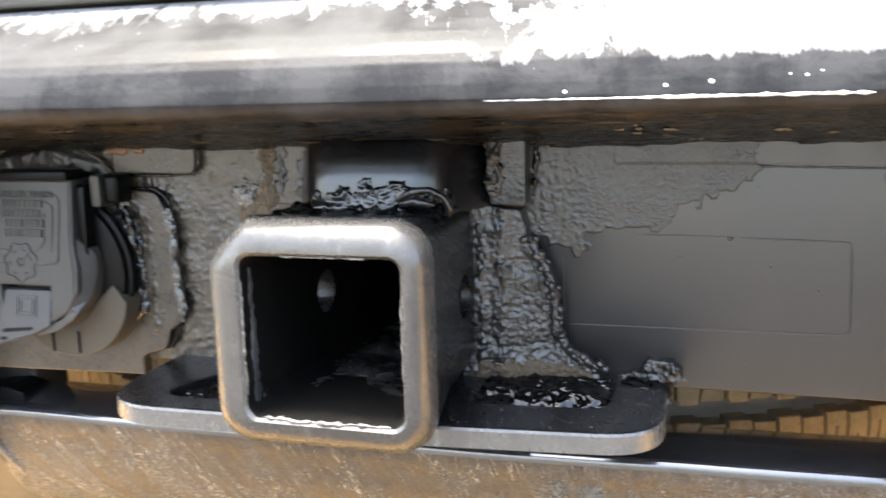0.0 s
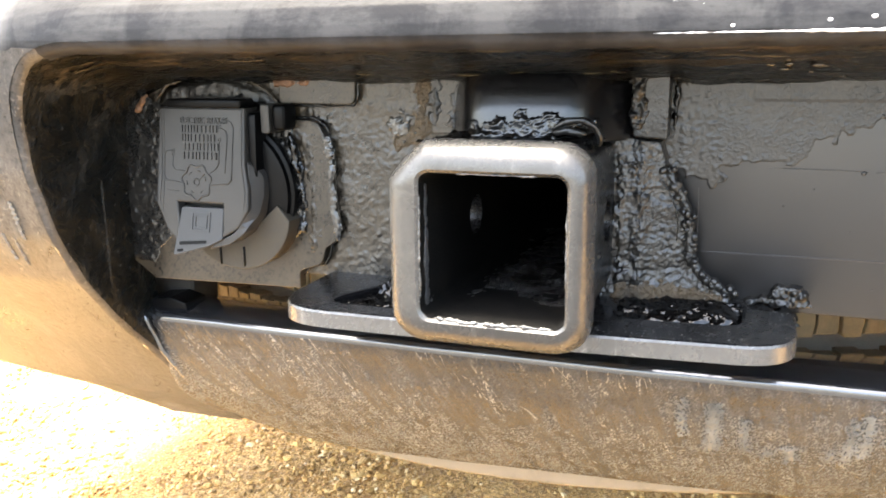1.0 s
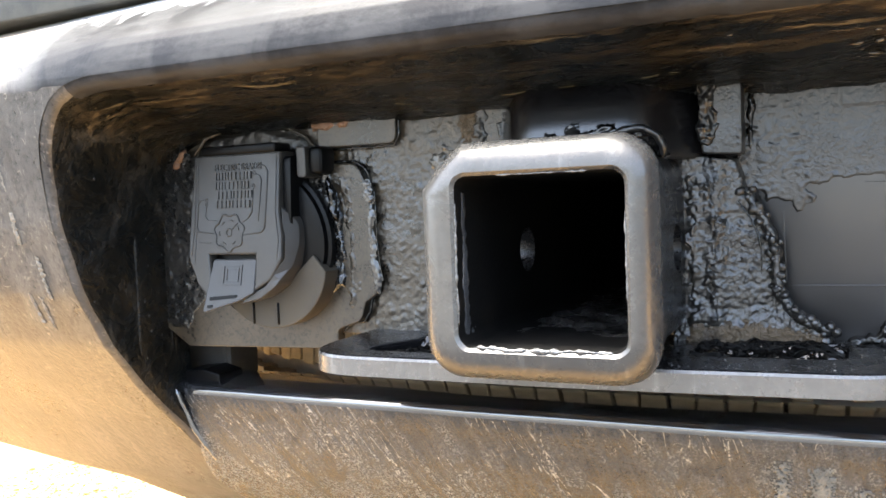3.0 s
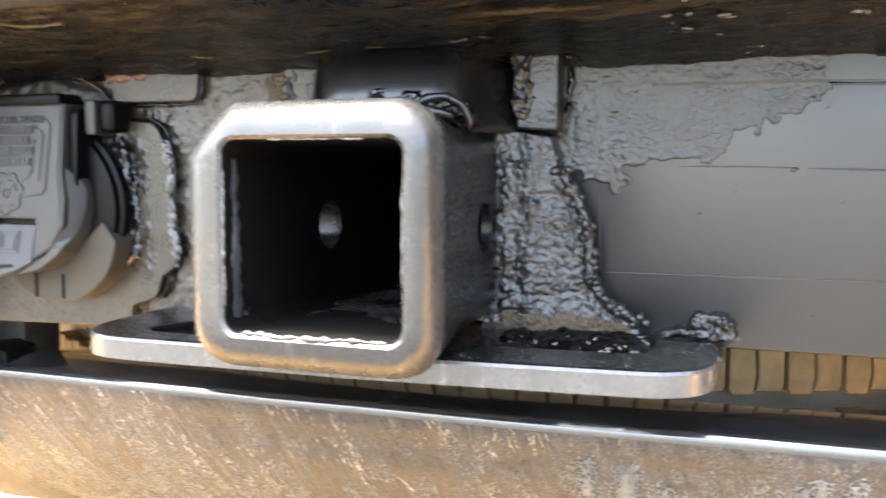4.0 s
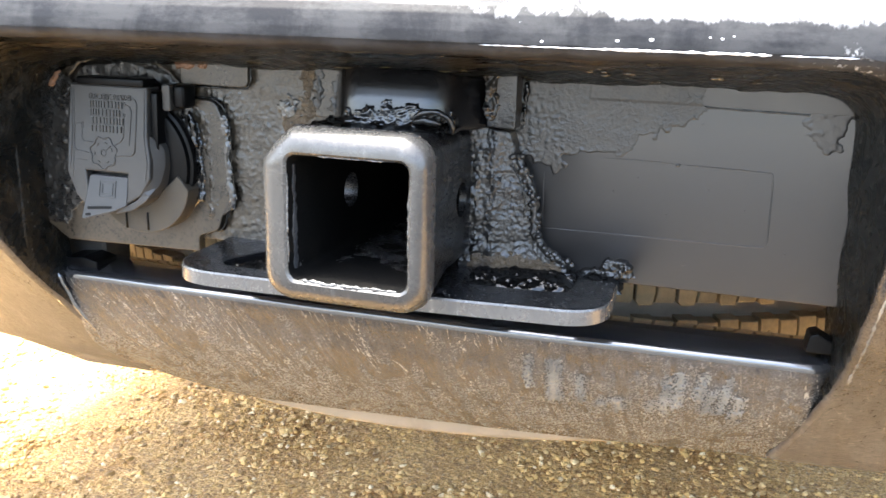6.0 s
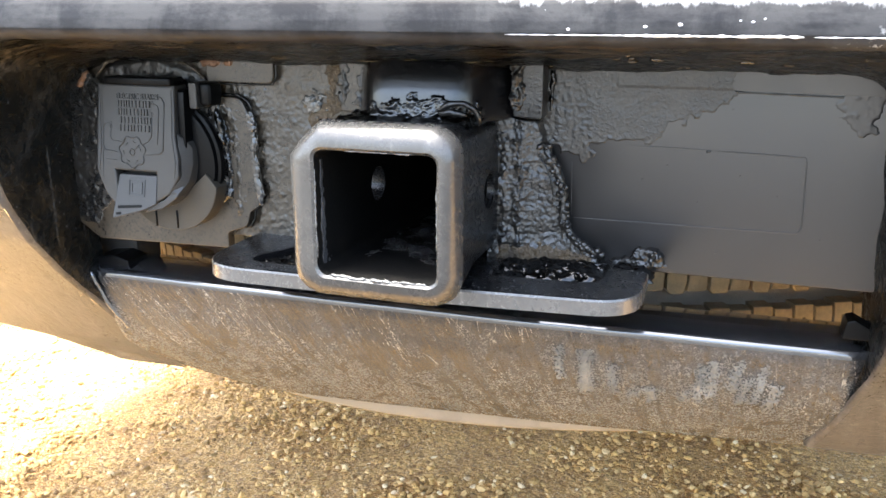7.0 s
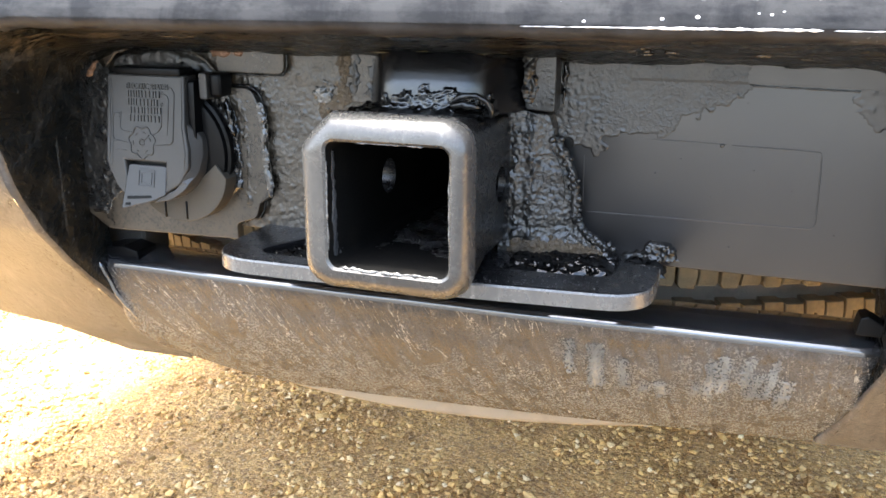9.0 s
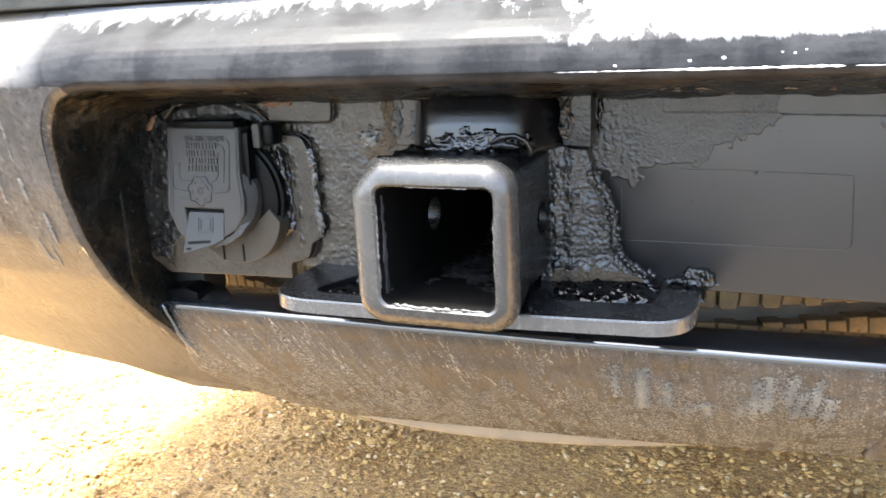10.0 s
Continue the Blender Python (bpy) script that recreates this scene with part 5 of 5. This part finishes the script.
    # grit inside the receiver
    def grit(u, v):
        x, y = -0.0245 + 0.049 * u, 0.012 + 0.17 * v
        e = min(1.0, 5 * min(u, 1 - u, v, 1 - v))
        return (x, y, CZ - HI - 0.001 + e * (0.0011 + 0.0028 * max(0, fbm((x, y, 0), 70, 5, 2.0) + 0.1) * min(1, y / 0.05)))
    add("grit", grid_mesh("grit", grit, 40, 90), GRIT, hitch, "damp grit lying in the receiver")
    return hitch


hitch = build_hitch()


# ---------------- socket bracket and trailer socket ----------------
def build_bracket():
    br = thing("socket_bracket", (-0.12, 0.08, 0.484), "steel socket bracket coated with muddy undercoating", "bracket")
    base = [(-0.216, 0.606), (-0.216, 0.487), (-0.1, 0.487), (-0.040, 0.487), (-0.034, 0.52), (-0.034, 0.606)]
    crust("back_plate", base, lambda x, z: 0.092, lambda x, z, d: 0.0130 + 0.0005 * fbm((x, 2, z), 60, 4, 1.0) + 0.0007 * abs(fbm((x, 5, z), 340, 3, 1.0)), CRUST_MUD, br, "rough undercoated back plate", 0.0007, 0.0004, 0.006, 300, 8.0)
    low = rounded([(-0.200, 0.480), (-0.1165, 0.482), (-0.1165, 0.4905), (-0.1045, 0.4945), (-0.1020, 0.5025), (-0.0965, 0.5060), (-0.0985, 0.5500), (-0.1040, 0.5612), (-0.1185, 0.5615), (-0.215, 0.562), (-0.215, 0.490)],
                  [0.001, 0.001, 0.003, 0.006, 0.002, 0.001, 0.003, 0.006, 0.001, 0.001, 0.004], 5)
    plate = add("mount_plate", slab(low, xz, 0.0745, 0.080, 0.0006), BRACKET, br, "mounting plate of the socket, tan with mud")
    crust("coating", [(-0.1190, 0.5580), (-0.1090, 0.5585), (-0.1060, 0.5520), (-0.1062, 0.5250), (-0.1050, 0.5070), (-0.1080, 0.4990), (-0.1100, 0.5010), (-0.1100, 0.5150), (-0.1080, 0.5300), (-0.1140, 0.5450)], lambda x, z: 0.0746,
          lambda x, z, d: 0.0002 + 0.0008 * abs(fbm((x, 1, z), 300, 3, 3.0)), CRUST_MUD, br, "pimpled coating on the mounting plate", 0.0006, 0.0030, 0.3, 420, 33.0, 170)
    tab = rounded([(-0.123, 0.5685), (-0.0850, 0.5685), (-0.0840, 0.606), (-0.123, 0.606)], [0.002, 0.004, 0.001, 0.001], 5)
    add("top_tab", slab(tab, xz, 0.0750, 0.080, 0.0006), BRACKET, br)
    # black beads that stand for the shadow in the gaps along the plates' edges
    def gap(pts, r, seed, label=""):
        bead("gap", [(x, 0.0768, z) for x, z in pts], r * 0.5, TAR, br, label, 0.6, 7, seed, 1.4, 0.0012)
    gap([(-0.1230, 0.5676), (-0.0990, 0.5676), (-0.0865, 0.5678), (-0.0842, 0.5715), (-0.0838, 0.5850)], 0.0009, 51.0, "dark line for the gap's shadow along a plate's edge")
    gap([(-0.1180, 0.5622), (-0.1060, 0.5622), (-0.1008, 0.5590), (-0.0985, 0.5545)], 0.0011, 53.0)
    gap([(-0.0958, 0.5065), (-0.0998, 0.5040), (-0.1012, 0.4980), (-0.1040, 0.4942), (-0.1120, 0.4922), (-0.1155, 0.4880)], 0.0012, 55.0)
    crust("sealant", [(-0.1022, 0.5540), (-0.0985, 0.5530), (-0.0968, 0.5460), (-0.0972, 0.5330), (-0.0962, 0.5200), (-0.0940, 0.5120), (-0.0962, 0.5070), (-0.0990, 0.5110), (-0.1002, 0.5250), (-0.1008, 0.5400)], lambda x, z: 0.0748,
          lambda x, z, d: 0.0004 + 0.0002 * fbm((x, 0, z * 0.6), 210, 3, 41.0), SEALANT, br, "pale glossy strip of sealant", 0.0005, 0.0014, 0.3, 420, 41.0, 260)
    bead("sealant_edge", [(-0.0962, 0.0752, 0.5500), (-0.0955, 0.0750, 0.5400), (-0.0958, 0.0750, 0.5300), (-0.0945, 0.0750, 0.5180), (-0.0932, 0.0752, 0.5110)], 0.00035, TAR, br, "", 0.5, 8, 43.0)
    # a cluster of silvery glints, laid on as a pale patch
    crust("glint_patch", [(-0.0720, 0.5600), (-0.0660, 0.5640), (-0.0600, 0.5625), (-0.0580, 0.5560), (-0.0650, 0.5540)], lambda x, z: 0.0786, lambda x, z, d: 0.0004 + 0.0009 * abs(fbm((x, 0, z), 300, 3, 9.0)), SEALANT, br, "pale patch in place of glints on the coating", 0.0005, 0.0050, 0.4, 420, 47.0, 240)
    crust("dry_mud", [(-0.0600, 0.5900), (-0.0510, 0.5900), (-0.0515, 0.5640), (-0.0480, 0.5560), (-0.0600, 0.5500), (-0.0680, 0.5480), (-0.0580, 0.5640)], lambda x, z: 0.0787, lambda x, z, d: 0.0004, TAN_MUD, br, "dry brown mud", 0.0006, 0.0045, 0.4, 420, 49.0, 150)
    crust("tar", [(-0.132, 0.566), (-0.117, 0.566), (-0.1165, 0.553), (-0.112, 0.545), (-0.1115, 0.532), (-0.1095, 0.520), (-0.1125, 0.510), (-0.117, 0.506), (-0.125, 0.51), (-0.13, 0.53)], lambda x, z: 0.0750,
          lambda x, z, d: 0.0015 + 0.0009 * fbm((x, 0, z), 110, 4, 12.0) + 0.0006 * abs(fbm((x, 3, z), 300, 3, 2.0)), TAR_GREY, br, "wrinkled black tar round the socket", 0.0006, 0.0022, 0.3, 330, 12.0)
    bead("tar_ridge", [(-0.1165, 0.0715, 0.5560), (-0.1142, 0.0705, 0.5490), (-0.1135, 0.0705, 0.5430), (-0.1120, 0.0708, 0.5370)], 0.0017, TAR, br, "", 0.6, 9, 57.0)
    crust("clay", [(-0.126, 0.5755), (-0.108, 0.5765), (-0.107, 0.5795), (-0.125, 0.5790)], lambda x, z: 0.0750, lambda x, z, d: 0.0012, ORANGE, br, "smear of orange clay", 0.0006, 0.0016, 0.5, 400, 2.0, 300)
    crust("clay", [(-0.205, 0.563), (-0.200, 0.564), (-0.195, 0.573), (-0.199, 0.572)], lambda x, z: 0.0745, lambda x, z, d: 0.0016, ORANGE, br, "", 0.0006, 0.0014, 0.5, 400, 4.0, 300)
    # dark plastic arch over the socket and the coating beside it
    arch = [(-0.1920, 0.5690), (-0.1850, 0.5765), (-0.1720, 0.5800), (-0.1560, 0.5805), (-0.1400, 0.5790), (-0.1290, 0.5740), (-0.1225, 0.5665)]
    bead("arch", [(x, 0.0756, z) for x, z in arch], 0.0008, CRUST_MUD, br, "muddy rim arching over the socket", 0.6, 9, 59.0)
    crust("arch_back", [(-0.1920, 0.5660), (-0.1850, 0.5760), (-0.1560, 0.5800), (-0.1300, 0.5740), (-0.1225, 0.5660)], lambda x, z: 0.0765, lambda x, z, d: 0.0010 + 0.0006 * fbm((x, 1, z), 120, 3, 5.0), CRUST, br, "", 0.0010, 0.0006, 0.2, 200, 16.0)
    crust("tar", [(-0.214, 0.575), (-0.196, 0.572), (-0.184, 0.565), (-0.186, 0.540), (-0.183, 0.515), (-0.190, 0.500), (-0.200, 0.488), (-0.214, 0.490)], lambda x, z: 0.0748,
          lambda x, z, d: 0.0005 + 0.0007 * abs(fbm((x, 1, z), 230, 4, 8.0)), TAR_GREY, br, "dark undercoating beside the socket", 0.0007, 0.0022, 0.15, 220, 18.0)
    crust("mud_ledge", [(-0.2140, 0.5790), (-0.2100, 0.5730), (-0.1980, 0.5740), (-0.1880, 0.5800), (-0.1880, 0.590), (-0.2140, 0.590)], lambda x, z: 0.0768, lambda x, z, d: 0.0016 + 0.0014 * abs(fbm((x, 1, z), 210, 3, 8.0)), CRUST_MUD, br, "", 0.0007, 0.0022, 0.3, 220, 61.0)
    return br


def build_socket():
    so = thing("trailer_socket", (-0.155, 0.075, 0.492), "weathered grey trailer socket with hinged flap, on a muddy bracket", "trailer socket")
    cx, cz = -0.1535, 0.5305
    # round flange low behind the cover
    ring = [(-0.1430 + 0.0285 * math.cos(radians(a)), 0.5188 + 0.0270 * math.sin(radians(a))) for a in range(205, 356, 6)]
    ring += [(-0.1205, 0.5235), (-0.1285, 0.5165), (-0.1380, 0.5100), (-0.1530, 0.5070)]
    skirt = add("flange", slab(ring, xz, 0.0640, 0.077, 0.0006), SKIRT, so, "muddy round flange of the socket")
    for x in (-0.1525, -0.1395):
        add("rib", box(x - 0.0005, x + 0.0005, 0.0632, 0.0650, 0.4935, 0.5030, 0.0003, 1), BODY_PLASTIC, skirt)
    # round body with a raised ridge
    bm = bmesh.new()
    prof = [(0.0335, 0.078), (0.0335, 0.0715), (0.0345, 0.0710), (0.0345, 0.0690), (0.0330, 0.0685), (0.0325, 0.0662), (0.0300, 0.0655)]
    rings = []
    for r, y in prof:
        rings.append([bm.verts.new((-0.1485 + r * math.cos(2 * math.pi * k / 64), y, 0.5280 + r * math.sin(2 * math.pi * k / 64))) for k in range(64)])
    for a, b in zip(rings, rings[1:]):
        for k in range(64):
            bm.faces.new((a[k], a[(k + 1) % 64], b[(k + 1) % 64], b[k]))
    bm.faces.new(rings[-1])
    add("body", bm, BODY_PLASTIC, so, "round black socket body")
    # flap cover, leaning out a little at its foot
    lean = math.tan(radians(6.0))

    def front(a, b, d):
        return (a, d - (0.568 - b) * lean, b)
    x0, x1 = -0.1765, -0.1310
    outline = rounded([(x0, 0.5675), (x1, 0.5675), (x1, 0.5420), (-0.1292, 0.5320), (-0.1292, 0.5225), (-0.1345, 0.5140), (-0.1440, 0.5085), (-0.1660, 0.5045), (-0.1735, 0.5120), (-0.1790, 0.5235), (-0.1785, 0.5350)],
                      [0.0008, 0.0008, 0.003, 0.003, 0.004, 0.005, 0.004, 0.002, 0.004, 0.004, 0.004], 5)
    window = [(-0.1672, 0.5245), (-0.1425, 0.5245), (-0.1428, 0.5120), (-0.1650, 0.5090)]
    cover = add("cover", slab(outline, front, 0.0585, 0.0690, 0.0010, (window,)), COVER, so, "grey flap cover with moulded lettering and a wiring sketch")
    add("window_back", slab([(-0.168, 0.526), (-0.140, 0.526), (-0.1405, 0.507), (-0.1675, 0.503)], front, 0.0640, 0.0660), BODY_PLASTIC, cover)
    # latch tab
    tab = [(-0.1655, 0.5225), (-0.1428, 0.5225), (-0.1425, 0.5085), (-0.1500, 0.5050), (-0.1640, 0.5010), (-0.1690, 0.4995), (-0.1680, 0.506)]
    latch = add("latch", slab(rounded(tab, 0.0012, 3), lambda a, b, d: (a, d - (0.5225 - b) * 0.12 - (0.568 - b) * lean, b), 0.0595, 0.0625, 0.0005), LATCH, so, "pale grey pull tab of the cover")
    for s, t in ((0.0050, 0.0043), (0.0034, 0.0027)):
        o = [(-0.1545 - s, 0.5160 - s * 0.85), (-0.1545 + s, 0.5160 - s * 0.85), (-0.1545 + s, 0.5160 + s * 0.85), (-0.1545 - s, 0.5160 + s * 0.85)]
        i = [(-0.1545 - t, 0.5160 - t * 0.85), (-0.1545 + t, 0.5160 - t * 0.85), (-0.1545 + t, 0.5160 + t * 0.85), (-0.1545 - t, 0.5160 + t * 0.85)]
        add("emblem", slab(o, lambda a, b, d: (a, d - (0.5225 - b) * 0.12 - (0.568 - b) * lean, b), 0.0591, 0.0598, 0.0, (i,)), LATCH, latch)
    add("slot", slab(rounded([(-0.1655, 0.5050), (-0.1510, 0.5065), (-0.1510, 0.5078), (-0.1655, 0.5066)], 0.0006, 3), lambda a, b, d: (a, d - (0.5225 - b) * 0.12 - (0.568 - b) * lean, b), 0.0592, 0.0600), BODY_PLASTIC, latch)
    add("slot", slab(rounded([(-0.1665, 0.5018), (-0.1635, 0.5022), (-0.1635, 0.5035), (-0.1665, 0.5031)], 0.0006, 3), lambda a, b, d: (a, d - (0.5225 - b) * 0.12 - (0.568 - b) * lean, b), 0.0592, 0.0600), BODY_PLASTIC, latch)
    # moulded lines that cannot be read: plain bars
    rng = random.Random(4)
    words = bpy.data.curves.new("moulded_words", "FONT")
    words.body, words.size, words.extrude = "ELECTRIC BRAKES", 0.0036, 0.0004
    holder = new("moulded_words", words)
    bpy.context.view_layer.update()
    me = bpy.data.meshes.new_from_object(holder)
    bpy.data.objects.remove(holder)
    wide = max(v.co.x for v in me.vertices)
    for v in me.vertices:
        v.co = front(-0.1650 + v.co.x / wide * 0.0250, 0.5604 + v.co.y * 1.15, 0.0584 - v.co.z)
    add("moulded_words", me, COVER, cover, "moulded words on the flap", False)
    for row in range(1, 5):
        z = 0.5636 - row * 0.0040
        x = -0.1645 + (0.0 if row < 3 else 0.001)
        end = (-0.1405, -0.1445, -0.1445, -0.1440, -0.1440)[row]
        while x < end - 0.0015:
            w = min(rng.uniform(0.0008, 0.0018), end - x)
            add("moulded_bar", slab([(x, z - 0.0031), (x + w, z - 0.0031), (x + w, z), (x, z)], front, 0.0577, 0.0588), COVER, cover)
            x += w + 0.0006
    # moulded wiring sketch
    def wire(pts, r=0.00044):
        bead("moulded_line", [front(a, b, 0.0584) for a, b in pts], r, COVER, cover, "", 0.0, 6, 0.0, 1.0, 0.004)
    wire([(-0.1698, 0.5480), (-0.1722, 0.5482), (-0.1738, 0.5465), (-0.1742, 0.5365), (-0.1730, 0.5345), (-0.1642, 0.5335)])
    wire([(-0.1690, 0.5455), (-0.1696, 0.5410), (-0.1680, 0.5393), (-0.1622, 0.5390)])
    wire([(-0.1402, 0.5622), (-0.1380, 0.5612), (-0.1368, 0.5590), (-0.1380, 0.5355), (-0.1398, 0.5338), (-0.1492, 0.5328)])
    wire([(-0.1430, 0.5585), (-0.1408, 0.5575), (-0.1400, 0.5555), (-0.1412, 0.5385)])
    wire([(-0.1440, 0.5525), (-0.1446, 0.5425), (-0.1465, 0.5398), (-0.1512, 0.5375)])
    wire([(-0.1725, 0.5298), (-0.1660, 0.5296)], 0.0004)
    wire([(-0.1645, 0.5295), (-0.1590, 0.5285)], 0.0003)
    wire([(-0.1565 + (0.0076 + 0.0007 * math.sin(radians(7 * a))) * math.cos(radians(a)), 0.5340 + (0.0076 + 0.0007 * math.sin(radians(7 * a))) * math.sin(radians(a))) for a in range(0, 361, 9)])
    wire([(-0.1565 + 0.0016 * math.cos(radians(a)), 0.5340 + 0.0016 * math.sin(radians(a))) for a in range(0, 361, 45)])
    wire([(-0.1555, 0.5348), (-0.1520, 0.5378)], 0.0008)
    for a in (20, 75, 130, 185, 240, 300):
        wire([(-0.1565 + 0.0052 * math.cos(radians(a + d)), 0.5340 + 0.0052 * math.sin(radians(a + d))) for d in (-12, 0, 12)], 0.0005)
    wire([(x0 + 0.0013, 0.5655), (x0 + 0.0011, 0.5380), (x0 - 0.0002, 0.5240)], 0.0003)
    wire([(x0 + 0.0026, 0.5655), (x0 + 0.0024, 0.5380), (x0 + 0.0014, 0.5200)], 0.0002)
    wire([(x1 - 0.0014, 0.5655), (x1 - 0.0016, 0.5420), (x1 + 0.0002, 0.5300), (x1 - 0.0006, 0.5220)], 0.0003)
    for x, z in ((-0.1410, 0.5622), (-0.1438, 0.5588), (-0.1440, 0.5533), (-0.1690, 0.5463), (-0.1690, 0.5480)):
        wire([(x + 0.0008 * math.cos(radians(a)), z + 0.0008 * math.sin(radians(a))) for a in range(0, 361, 60)], 0.0003)
    crescent = [(-0.1306, 0.5440), (-0.1252, 0.5375), (-0.1252, 0.5280), (-0.1268, 0.5195), (-0.1318, 0.5115), (-0.1400, 0.5060), (-0.1500, 0.5035), (-0.1480, 0.5068), (-0.1375, 0.5110), (-0.1312, 0.5195), (-0.1298, 0.5300)]
    add("rim", slab(rounded(crescent, [0.0, 0.01, 0.01, 0.01, 0.01, 0.01, 0.0, 0.003, 0.01, 0.01, 0.01], 3), lambda a, b, d: (a, d + max(0.0, a + 0.1310) * 1.1 - (0.568 - b) * lean, b), 0.0592, 0.0700, 0.0005), COVER, so, "curved rim of the flap")
    # hinge across the top
    bm = box(x0 + 0.004, x1 - 0.002, 0.0580, 0.0700, 0.5672, 0.5712, 0.0012)
    add("hinge_bar", bm, BODY_PLASTIC, so)
    # dark side wall of the cover and its hinge lug
    add("side_wall", slab(rounded([(0.0605, 0.5655), (0.0780, 0.5655), (0.0780, 0.5360), (0.0590, 0.5360)], 0.003, 3), lambda a, b, d: (d, a, b), -0.1330, -0.1272, 0.0024), BODY_PLASTIC, so)
    lug = slab(rounded([(-0.1262, 0.5690), (-0.1215, 0.5690), (-0.1215, 0.5560), (-0.1262, 0.5560)], 0.0015, 3), xz, 0.0630, 0.0760, 0.0007)
    add("hinge_lug", lug, COVER, so, "grey hinge lug")
    add("spring_housing", box(-0.1222, -0.1150, 0.0650, 0.0770, 0.5570, 0.5690, 0.0025), BODY_PLASTIC, so)
    return so


build_bracket()
build_socket()


# ---------------- spare tyre under the car ----------------
def build_tyre():
    cx, cy, R, z0, z1 = -0.035, 0.570, 0.440, 0.3615, 0.4855

    def sag(z, dx):
        return 0.03 * dx * max(0.0, min(1.0, (0.430 - z) / 0.04))

    ty = thing("spare_tyre", (cx, cy, z0), "mud-caked spare tyre hanging flat under the car", "tyre")
    prof = [(R - 0.11, z0 + 0.03), (R - 0.075, z0 + 0.004), (R - 0.04, z0 - 0.001), (R - 0.014, z0), (R - 0.006, z0 + 0.006), (R - 0.009, z0 + 0.03)]
    prof += [(R - 0.009, z0 + 0.03 + (z1 - z0 - 0.06) * i / 6) for i in range(1, 7)] + [(R - 0.011, z1 - 0.018), (R - 0.02, z1 - 0.006), (R - 0.04, z1), (R - 0.11, z1 - 0.03)]

    def fn(u, v):
        a = 2 * math.pi * u
        f = v * (len(prof) - 1)
        i = min(int(f), len(prof) - 2)
        r = prof[i][0] + (prof[i + 1][0] - prof[i][0]) * (f - i)
        z = prof[i][1] + (prof[i + 1][1] - prof[i][1]) * (f - i)
        return (cx + r * math.cos(a), cy + r * math.sin(a), z + sag(z, r * math.cos(a)))
    add("carcass", grid_mesh("carcass", fn, 120, len(prof) - 1, True), TYRE, ty)
    add("hub_plate", slab([(cx + (R - 0.10) * math.cos(radians(a)), cy + (R - 0.10) * math.sin(radians(a))) for a in range(0, 360, 10)], xy, z0 + 0.08, z0 + 0.10), DARK, ty)
    def bowed(w, h, c, slit):
        """A tread block with bowed sides; slit: a cut that runs from its foot part of the way up."""
        ts = [i / 6 for i in range(7)]

        def bow(t):
            return c * math.sin(math.pi * t * 0.8)
        right = [(w / 2 + bow(t), -h / 2 + h * t) for t in ts]
        left = [(-w / 2 + bow(t), -h / 2 + h * t) for t in ts[::-1]]
        foot = []
        if slit:
            up = [t for t in ts if t <= slit]
            foot = [(-0.0006 + bow(t), -h / 2 + h * t) for t in up] + [(0.0005 + bow(t), -h / 2 + h * t) for t in up[::-1]]
        return right + left + foot
    # the stepped shoulder row, split by a slanting cut
    step_l = [(-0.0114, 0.0160), (-0.0114, -0.0112), (-0.0098, -0.0135), (-0.0018, -0.0135), (-0.0005, -0.0060), (-0.0018, 0.0160)]
    step_r = [(-0.0008, 0.0160), (0.0004, -0.0060), (-0.0007, -0.0120), (0.0096, -0.0120), (0.0106, -0.0100), (0.0106, 0.0160)]
    shapes = []
    for pts, coat in ((bowed(0.0098, 0.0250, 0.0016, 0.0), RUBBER), (step_l, BLOCK), (step_r, BLOCK), (bowed(0.0112, 0.0236, 0.0022, 0.68), BLOCK), (bowed(0.0108, 0.0225, 0.0022, 0.52), BLOCK)):
        b2 = slab(pts, lambda a, b, d: (a, d, b), -0.0095, 0.001, 0.0007)
        me = bpy.data.meshes.new("tread_block")
        b2.to_mesh(me)
        b2.free()
        me.materials.append(coat)
        shapes.append(me)
    add("hoist", box(cx - 0.03, cx + 0.03, cy - 0.03, cy + 0.03, z0 + 0.085, 0.602, 0.002), DARK, ty, "hoist holding the tyre to the floor pan")
    # height, pitch, first and last block, the shapes in turn
    rows = [(0.3885, 0.0112, -30, 24, (0,)), (0.4060, 0.0112, -30, 24, (0,)), (0.4357, 0.0122, -21, 23, (3, 4)), (0.4692, 0.0236, -11, 13, (1, 2))]
    for r, (z, pitch, first, last, kinds) in enumerate(rows):
        for k in range(first, last):
            for m, kind in enumerate(kinds):
                if r == 2 and (k % 2) != m:
                    continue
                a = -math.pi / 2 + (k + (0.5 if r % 2 else 0)) * pitch / R
                lift = 0.0010 if r == 2 and m else 0.0
                ob = new("tread_block", shapes[kind])
                ob.parent = ty
                ob.matrix_parent_inverse = Matrix.Translation((-cx, -cy, -z0))
                ob.matrix_basis = Matrix.Translation((cx + (R - 0.009) * math.cos(a), cy + (R - 0.009) * math.sin(a), z - lift + sag(z, R * math.cos(a)))) @ Matrix.Rotation(a + math.pi / 2, 4, "Z")


build_tyre()
